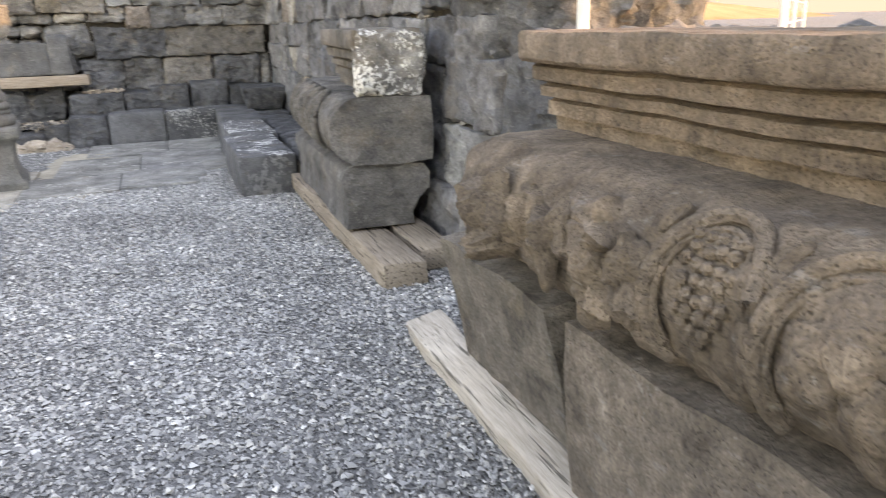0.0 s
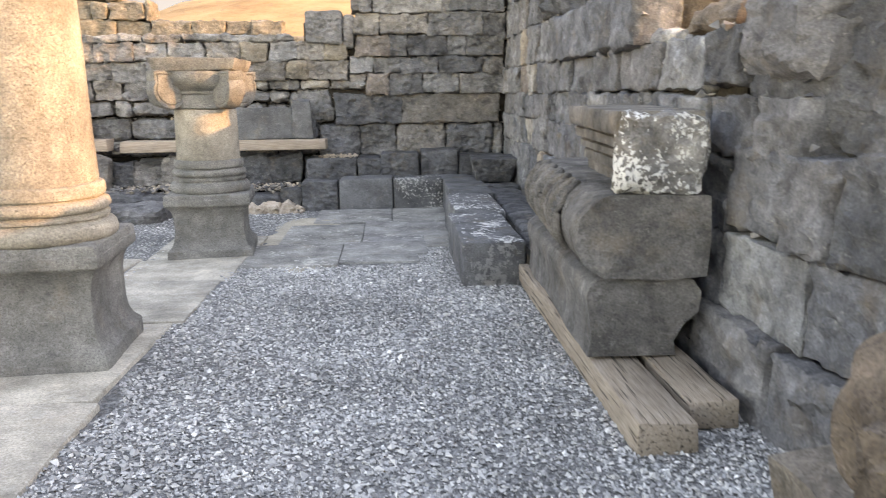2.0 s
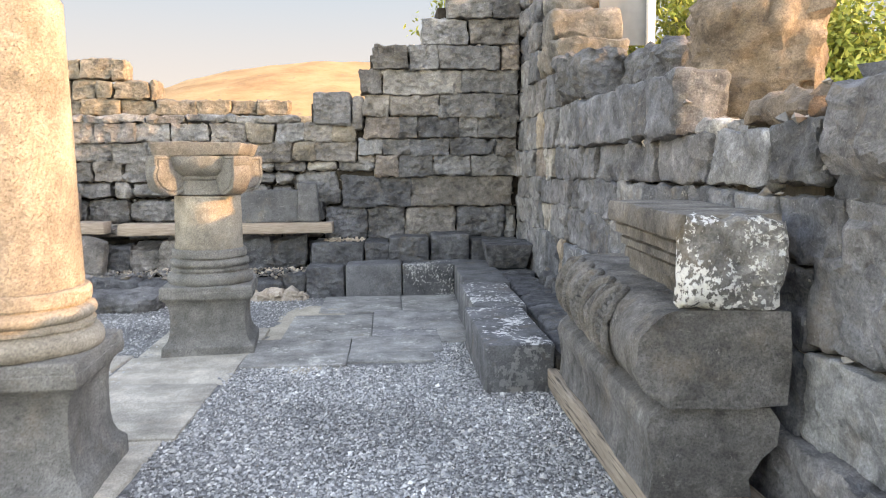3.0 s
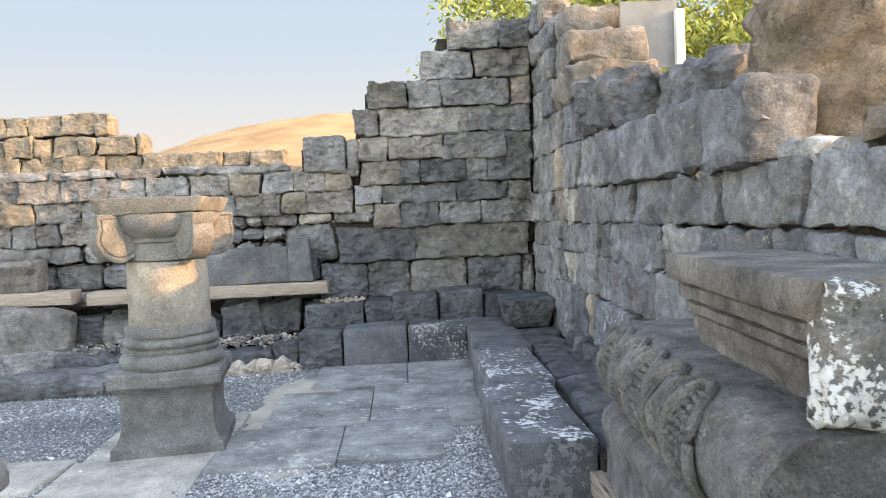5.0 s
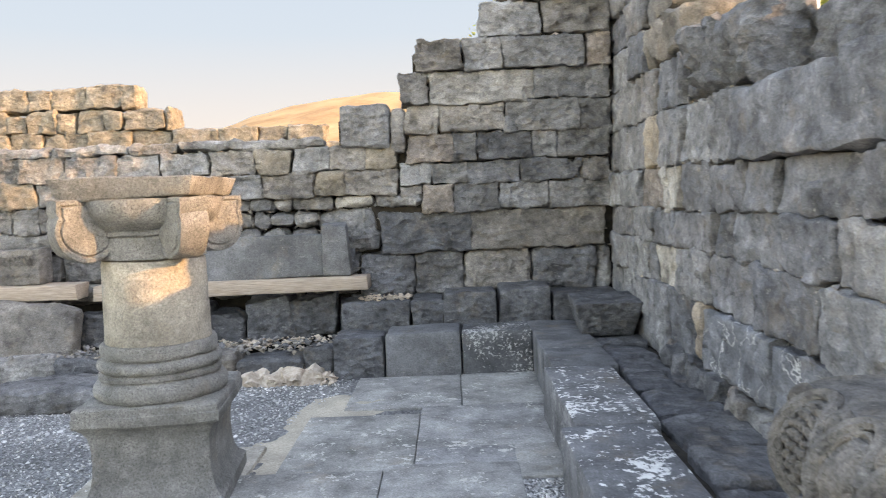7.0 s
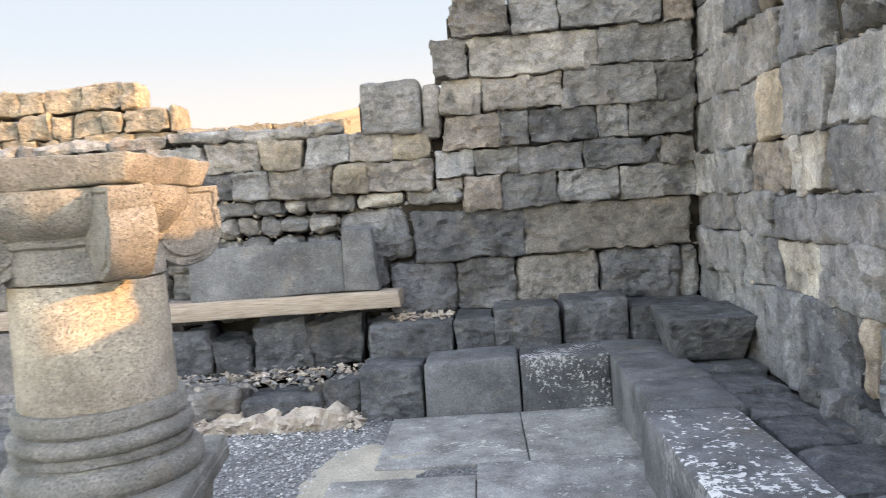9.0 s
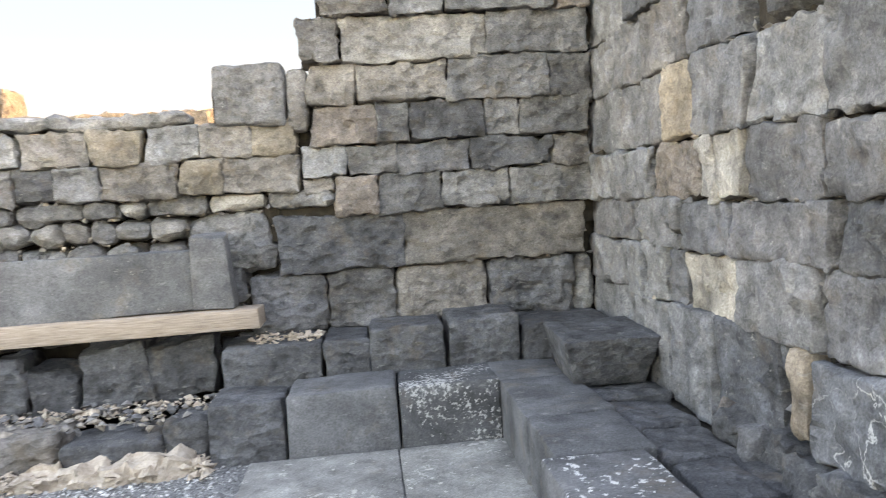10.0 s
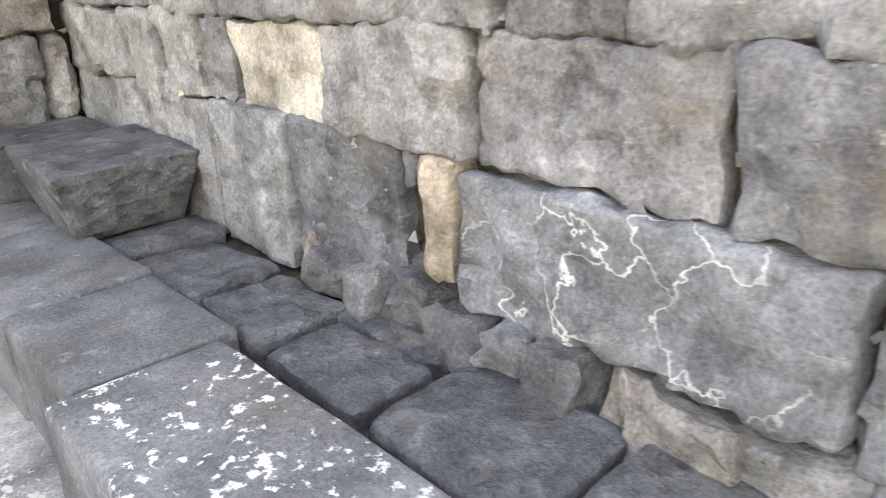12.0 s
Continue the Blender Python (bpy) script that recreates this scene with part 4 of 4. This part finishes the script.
def scrolls(parent, mat, front, z_mid, radius, y0, y1, n_loops, seed, fat=1.0, slant=0.0):
    """Arched vine scrolls with leaves and grapes inside, lying on a rounded face, each a part."""
    rng = random.Random(seed)

    def on(u, v, lift=0.0):
        a = 0.30 + v * 1.25
        return (front + slant * (u - y0 + 0.49) + radius * (1 - math.cos(a)) * 1.05 - lift * math.cos(a), u, z_mid + radius * math.sin(a) + lift * math.sin(a))

    def boss(c, v, wide, tall, deep, key):
        part("leaf", *mound(on(c, v), 0.30 + v * 1.25, wide, tall, deep, key), mat, parent)

    def lobe(c, v0, v1, lean, wide, lift=0.006):
        line = [on(c + lean * q, v0 + (v1 - v0) * q, lift) for q in np.linspace(0, 1, 9)]
        part("leaf", *tube(line, lambda q: 0.004 + wide * math.sin(math.pi * min(0.97, 0.12 + 0.86 * q)) ** 0.7, 8), mat, parent)

    step = (y1 - y0) / n_loops
    for i in range(n_loops):
        c = y0 + (i + 0.5) * step
        ring = [on(c + 0.47 * step * math.cos(t), -0.25 + 0.92 * math.sin(t), 0.012) for t in np.linspace(-0.7, math.pi + 0.75, 30)]
        part("scroll", *tube(ring, lambda q: fat * (0.019 - 0.004 * q), 8), mat, parent)
        ring = [on(c + 0.40 * step * math.cos(t), -0.27 + 0.80 * math.sin(t), 0.004) for t in np.linspace(-0.5, math.pi + 0.5, 24)]
        part("inner_band", *tube(ring, fat * 0.008, 6), mat, parent)
        if i % 2 == 0:
            vs, fs = [], []
            for row in range(8):
                for k in range(-3, 4):
                    if abs(k + 0.5 * (row % 2)) <= 2.6 - 0.25 * abs(row - 2):
                        vs, fs = join((vs, fs), ball(on(c + (k + 0.5 * (row % 2)) * 0.033 + rng.gauss(0, 0.003), 0.42 - 0.125 * row + rng.gauss(0, 0.012), 0.004), 0.0165 + rng.uniform(-0.002, 0.002)))
            part("grape_bunch", vs, fs, mat, parent)["kind"] = "stuff"
        else:
            boss(c - 0.02, 0.16, 0.075, 0.085, 0.040, i)
            boss(c + 0.055, -0.18, 0.062, 0.075, 0.036, i + 0.4)
            boss(c - 0.065, -0.34, 0.055, 0.07, 0.032, i + 0.8)
        lobe(c + 0.5 * step, 0.62, 0.30, 0.01, 0.020 * fat)


def pulvin(front, back, z0, z1, bulge=0.9):
    """Outline of a block whose front swells in a half round."""
    zc, h = (z0 + z1) / 2, (z1 - z0) / 2
    pts = []
    for k in range(25):
        a = math.pi * (k / 24 - 0.5)
        pts.append((front + h * bulge * (1 - math.cos(a)), zc + h * math.sin(a)))
    return pts + [(front + (back - front) * 0.7, z1 + 0.005), (back, z1 - 0.01), (back + 0.01, zc), (back, z0 + 0.01), (front + (back - front) * 0.7, z0)]


def cornice(front, back, z0, z1):
    """Outline of a moulded cornice, widest at its top."""
    h, d = z1 - z0, back - front
    steps = [(0.32, 0.0), (0.31, 0.17), (0.24, 0.185), (0.24, 0.32), (0.285, 0.345), (0.18, 0.375), (0.175, 0.47), (0.235, 0.495), (0.11, 0.535), (0.105, 0.66), (0.14, 0.685), (0.02, 0.715), (0.0, 0.75), (0.0, 0.96), (0.02, 1.0)]
    return [(front + d * a * 0.95, z0 + h * b) for a, b in steps] + [(back, z1), (back + 0.01, z0 + h * 0.5), (back - 0.02, z0)]


frieze = thing("carved_frieze", (1.45, 5.5, 0.59), "rounded basalt frieze block carved with vine scrolls, one end uncut", "carved stone", "architrave blocks")
part("body", *prism(pulvin(1.08, 1.74, 0.60, 1.01), 4.56, 6.55, 70, 0.014, 3, bend=0.15, carve=0.008), CARVED, frieze)
scrolls(frieze, CARVED, 1.068, 0.805, 0.205, 5.05, 6.52, 5, 3, 1.35, 0.075)
block_q = thing("cornice_block", (1.55, 5.2, 1.0), "moulded basalt cornice block with a lichen-white broken end", "moulded stone", "architrave blocks")
part("body", *prism(cornice(1.27, 1.70, 1.01, 1.41), 4.60, 5.92, 16, 0.008, 4, bend=0.09), CARVED, block_q)
stone("broken_end", (1.285, 4.53, 1.01), (1.715, 4.68, 1.405), SPOTTED, block_q, label="broken end face crusted with white lichen", r=0.04, amp=0.035, skew=0.02, cell=0.05, freq=8)
base_q = tagged(part("base_block", *prism([(1.16, 0.56), (1.145, 0.50), (1.17, 0.40), (1.175, 0.30), (1.165, 0.19), (1.62, 0.185), (1.61, 0.26), (1.66, 0.36), (1.73, 0.42), (1.735, 0.52), (1.70, 0.575), (1.45, 0.60), (1.22, 0.595)], 4.60, 6.6, 20, 0.014, 5, bend=0.07, chip=0.03), CARVED),
                "heavy grey basalt base block lying on timbers", "stone block", "architrave blocks")
for x0, x1, ya, yb in [(1.17, 1.43, 3.84, 6.75), (1.48, 1.70, 4.05, 6.4)]:
    tagged(stone("timber", (x0, ya, 0.035), (x1, yb, 0.178), WOOD_Y, None, r=0.012, amp=0.008, skew=0.015, cell=0.25), "weathered grey timber sleeper on the gravel", "timber", "sleepers")

frieze1 = thing("carved_frieze", (1.4, 1.6, 0.66), "rounded brown basalt frieze block carved with heads and scrolls", "carved stone", "architrave blocks")
part("body", *prism(pulvin(1.04, 1.75, 0.70, 1.08), 0.30, 2.36, 80, 0.014, 7, carve=0.016), BROWN, frieze1)
scrolls(frieze1, BROWN, 1.035, 0.89, 0.19, 0.35, 1.30, 3, 11, 1.1)
for c, z, wide, tall, deep, tilt in [(2.08, 0.90, 0.10, 0.12, 0.060, 0.10), (2.02, 0.82, 0.07, 0.06, 0.075, -0.15), (1.86, 0.93, 0.07, 0.09, 0.040, 0.25), (1.70, 0.91, 0.08, 0.11, 0.045, 0.15), (1.53, 0.97, 0.09, 0.07, 0.035, 0.45), (1.50, 0.83, 0.09, 0.08, 0.040, -0.1), (1.36, 0.90, 0.06, 0.10, 0.035, 0.1), (2.21, 0.86, 0.06, 0.09, 0.030, 0.0)]:
    part("relief", *mound((1.03 + 0.45 * (z - 0.89) ** 2 / 0.19, c, z), tilt, wide, tall, 1.7 * deep, c, 0.7), BROWN, frieze1)
lint = thing("cornice_block", (1.6, 1.6, 1.0), "long brown basalt cornice block with deep mouldings", "moulded stone", "architrave blocks")
part("body", *prism(cornice(1.25, 1.75, 1.075, 1.405), 0.25, 2.34, 24, 0.008, 8), BROWN, lint)
tagged(part("base_block", *prism([(1.07, 0.66), (1.08, 0.58), (1.13, 0.42), (1.17, 0.20), (1.19, 0.02), (1.70, 0.0), (1.72, 0.67), (1.45, 0.70)], 1.82, 2.64, 10, 0.016, 9, chip=0.04), SLAB), "dark brown basalt support block with a sloping face", "stone block", "architrave blocks")
tagged(part("base_block", *prism([(1.06, 0.68), (1.05, 0.55), (1.07, 0.30), (1.10, 0.02), (1.68, 0.0), (1.70, 0.66), (1.45, 0.70)], 0.4, 1.66, 12, 0.02, 10, chip=0.04), SLAB), "grey brown basalt support slab with a flat face", "stone block", "architrave blocks")
tagged(stone("timber", (1.05, 0.9, 0.03), (1.20, 3.12, 0.165), WOOD_PALE, None, turn=(0, 0, -1.5), r=0.012, amp=0.012, skew=0.03, cell=0.15), "splintered bleached timber on the gravel", "timber", "sleepers")

# posts behind the wall
tagged(part("signpost", *tube([(1.93, 3.08, 1.15), (1.93, 3.08, 3.2)], 0.027, 16), WHITE), "white painted steel post standing on the low wall", "post")
ob = thing("metal_sign", (3.02, 10.06, 1.1), "grey sheet metal sign back on a pale post", "sign")
part("panel", *box((2.45, 10.10, 2.95), (3.02, 10.13, 3.6)), STEEL, ob, smooth=False)
part("post", *box((2.98, 10.02, 1.0), (3.06, 10.098, 3.5)), WHITE, ob, smooth=False)

fence = thing("wire_fence", (8.2, 8.1, 1.1), "low wire fence with thin pale posts on the dry ground", "fence")
fence_posts = [(5.2, 5.3), (6.6, 6.7), (8.2, 8.2), (10.4, 10.2)]
for x, y in fence_posts:
    part("post", *tube([(x, y, 1.1), (x, y, 1.62)], 0.025, 8), WHITE, fence)
for z in (1.32, 1.58):
    part("rail", *tube([(x, y, z) for x, y in fence_posts], 0.008, 6), WHITE, fence)

# ---- outer wall in the sun ----
outer = tagged(part("wall_outer", *box((-14, 16.6, -0.4), (0.5, 17.2, 2.5)), SHADED_EARTH, None, smooth=False), "sunlit ruined field wall of brown basalt beyond", "wall", kind="structure")
rng = random.Random(77)
for z0, z1, xa, xb in [(1.9, 2.2, -10.5, -1.5), (2.2, 2.58, -10.5, -1.3), (2.58, 2.88, -10.5, -1.95), (2.88, 3.24, -10.5, -4.4), (3.24, 3.63, -10.5, -4.95)]:
    x = xa
    while x < xb:
        w = rng.uniform(0.28, 0.75)
        y = 16.5 + rng.uniform(-0.05, 0.05)
        stone("stone", (x, y, z0), (min(x + w, xb + 0.1), y + 0.5, z1 - 0.01 + rng.uniform(-0.04, 0.02)), OUTER, outer, r=0.03, amp=0.02, skew=0.03, cell=0.08, facet=0.05)
        x += w + 0.012

# ---- the building's other sides, behind the walk ----
south = tagged(part("wall_south", *box((-9.0, -6.6, -0.3), (1.95, -6.0, 1.3)), BASALT, None, smooth=False), "plain low basalt end wall", "wall", kind="structure")
west = tagged(part("wall_west", *box((-9.6, -6.0, -0.3), (-9.0, 12.2, 1.2)), BASALT, None, smooth=False), "plain low basalt side wall", "wall", kind="structure")

# ---- distant sky over the northern horizon ----
n = Net("hazy_sky")
sep = n.nt.nodes.new("ShaderNodeSeparateXYZ")
n.link(n.pos, sep.inputs[0])
emit = n.nt.nodes.new("ShaderNodeEmission")
n.link(n.ramp(n.calc('DIVIDE', sep.outputs[2], 700.0), [(0.0, (0.108, 0.107, 0.107)), (0.15, (0.088, 0.104, 0.123)), (0.45, (0.060, 0.092, 0.134)), (1.0, (0.045, 0.080, 0.134))]), emit.inputs[0])
n.link(emit.outputs[0], n.nt.nodes["Material Output"].inputs["Surface"])
bv, bf = [], []
for i in range(41):
    a = radians(-82 + 164 * i / 40)
    for z in (-60, 350, 700):
        bv.append((1500 * math.sin(a), 1500 * math.cos(a), z))
for i in range(40):
    for k in (0, 1):
        p = i * 3 + k
        bf.append((p, p + 1, p + 4, p + 3))
tagged(part("backdrop_sky", bv, bf, n.mat, None), "pale blue hazy evening sky above the horizon", "sky", kind="structure")

# ---- hill ----
hv, hf = [], []
nx, ny = 90, 24
for j in range(ny):
    for i in range(nx):
        x = -260 + 460 * i / (nx - 1)
        y = 170 + 260 * j / (ny - 1)
        ridge = 44 * math.exp(-((max(0, -22 - x)) / 118) ** 2) * math.exp(-((max(0, x - 60)) / 120) ** 2)
        rise = min(1.0, (j / (ny - 1)) / 0.5)
        z = -2 + ridge * (rise ** 0.8) + 2.5 * noise.noise(Vector((x / 30, y / 30, 0))) * rise + 0.8 * noise.noise(Vector((x / 7, y / 7, 3)))
        hv.append((x, y, z))
for j in range(ny - 1):
    for i in range(nx - 1):
        a = j * nx + i
        hf.append((a, a + 1, a + nx + 1, a + nx))
tagged(part("backdrop_hill", hv, hf, DRY), "dry tan grass hill with a rocky crest, sunlit", "hill", kind="structure")


# ---- trees ----
def tree(at, height, spread, seed, label):
    rng = random.Random(seed)
    root = thing("tree", at, label, "tree", "trees behind the wall")
    at = Vector(at)
    top = at + Vector((0.3, 0.2, height * 0.55))
    trunk = [tuple(at.lerp(top, k / 6) + 0.12 * Vector((math.sin(k * 1.7 + seed), math.cos(k * 2.1), 0))) for k in range(7)]
    vs, fs = tube(trunk, lambda q: 0.22 - 0.12 * q, 9)
    ends = []
    for k in range(16):
        t = rng.uniform(0.3, 1.0)
        s = at.lerp(top, t)
        a, e = rng.uniform(0, 6.28), rng.uniform(0.15, 1.1)
        tip = s + spread * rng.uniform(0.6, 1.0) * Vector((math.cos(a) * math.cos(e), math.sin(a) * math.cos(e), math.sin(e) * 0.9))
        mid = s.lerp(tip, 0.5) + Vector((0, 0, 0.25))
        vs, fs = join((vs, fs), tube([s, s.lerp(mid, 0.5), mid, tip], lambda q: 0.07 * (1.1 - q), 5))
        ends += [tip, mid, mid.lerp(tip, 0.5)]
    part("trunk", vs, fs, BARK, root)
    lv, lf = [], []
    for c in ends:
        for _ in range(14):
            cc = c + Vector((rng.gauss(0, 0.38), rng.gauss(0, 0.38), rng.gauss(0, 0.28))) * spread * 0.45
            for _ in range(26):
                p = cc + Vector((rng.gauss(0, 0.17), rng.gauss(0, 0.17), rng.gauss(-0.05, 0.2)))
                d = Vector((rng.gauss(0, 1), rng.gauss(0, 1), rng.gauss(-0.8, 0.7))).normalized() * rng.uniform(0.14, 0.28)
                w = d.cross(Vector((rng.gauss(0, 1), rng.gauss(0, 1), rng.gauss(0, 1)))).normalized() * 0.045
                k = len(lv)
                lv += [p, p + d * 0.5 + w, p + d, p + d * 0.5 - w]
                lf.append((k, k + 1, k + 2, k + 3))
    part("crown", lv, lf, LEAF, root, "loose yellow-green foliage", smooth=False)
    return root


tree((4.6, 25, 0), 11.5, 4.2, 3, "tall leafy yellow-green tree behind the ruined wall")
tree((10.0, 24, 0), 10.5, 4.2, 5, "leafy yellow-green tree behind the ruined wall")
tree((12.2, 19.5, 0), 8.0, 3.4, 8, "bushy green tree beyond the wall")
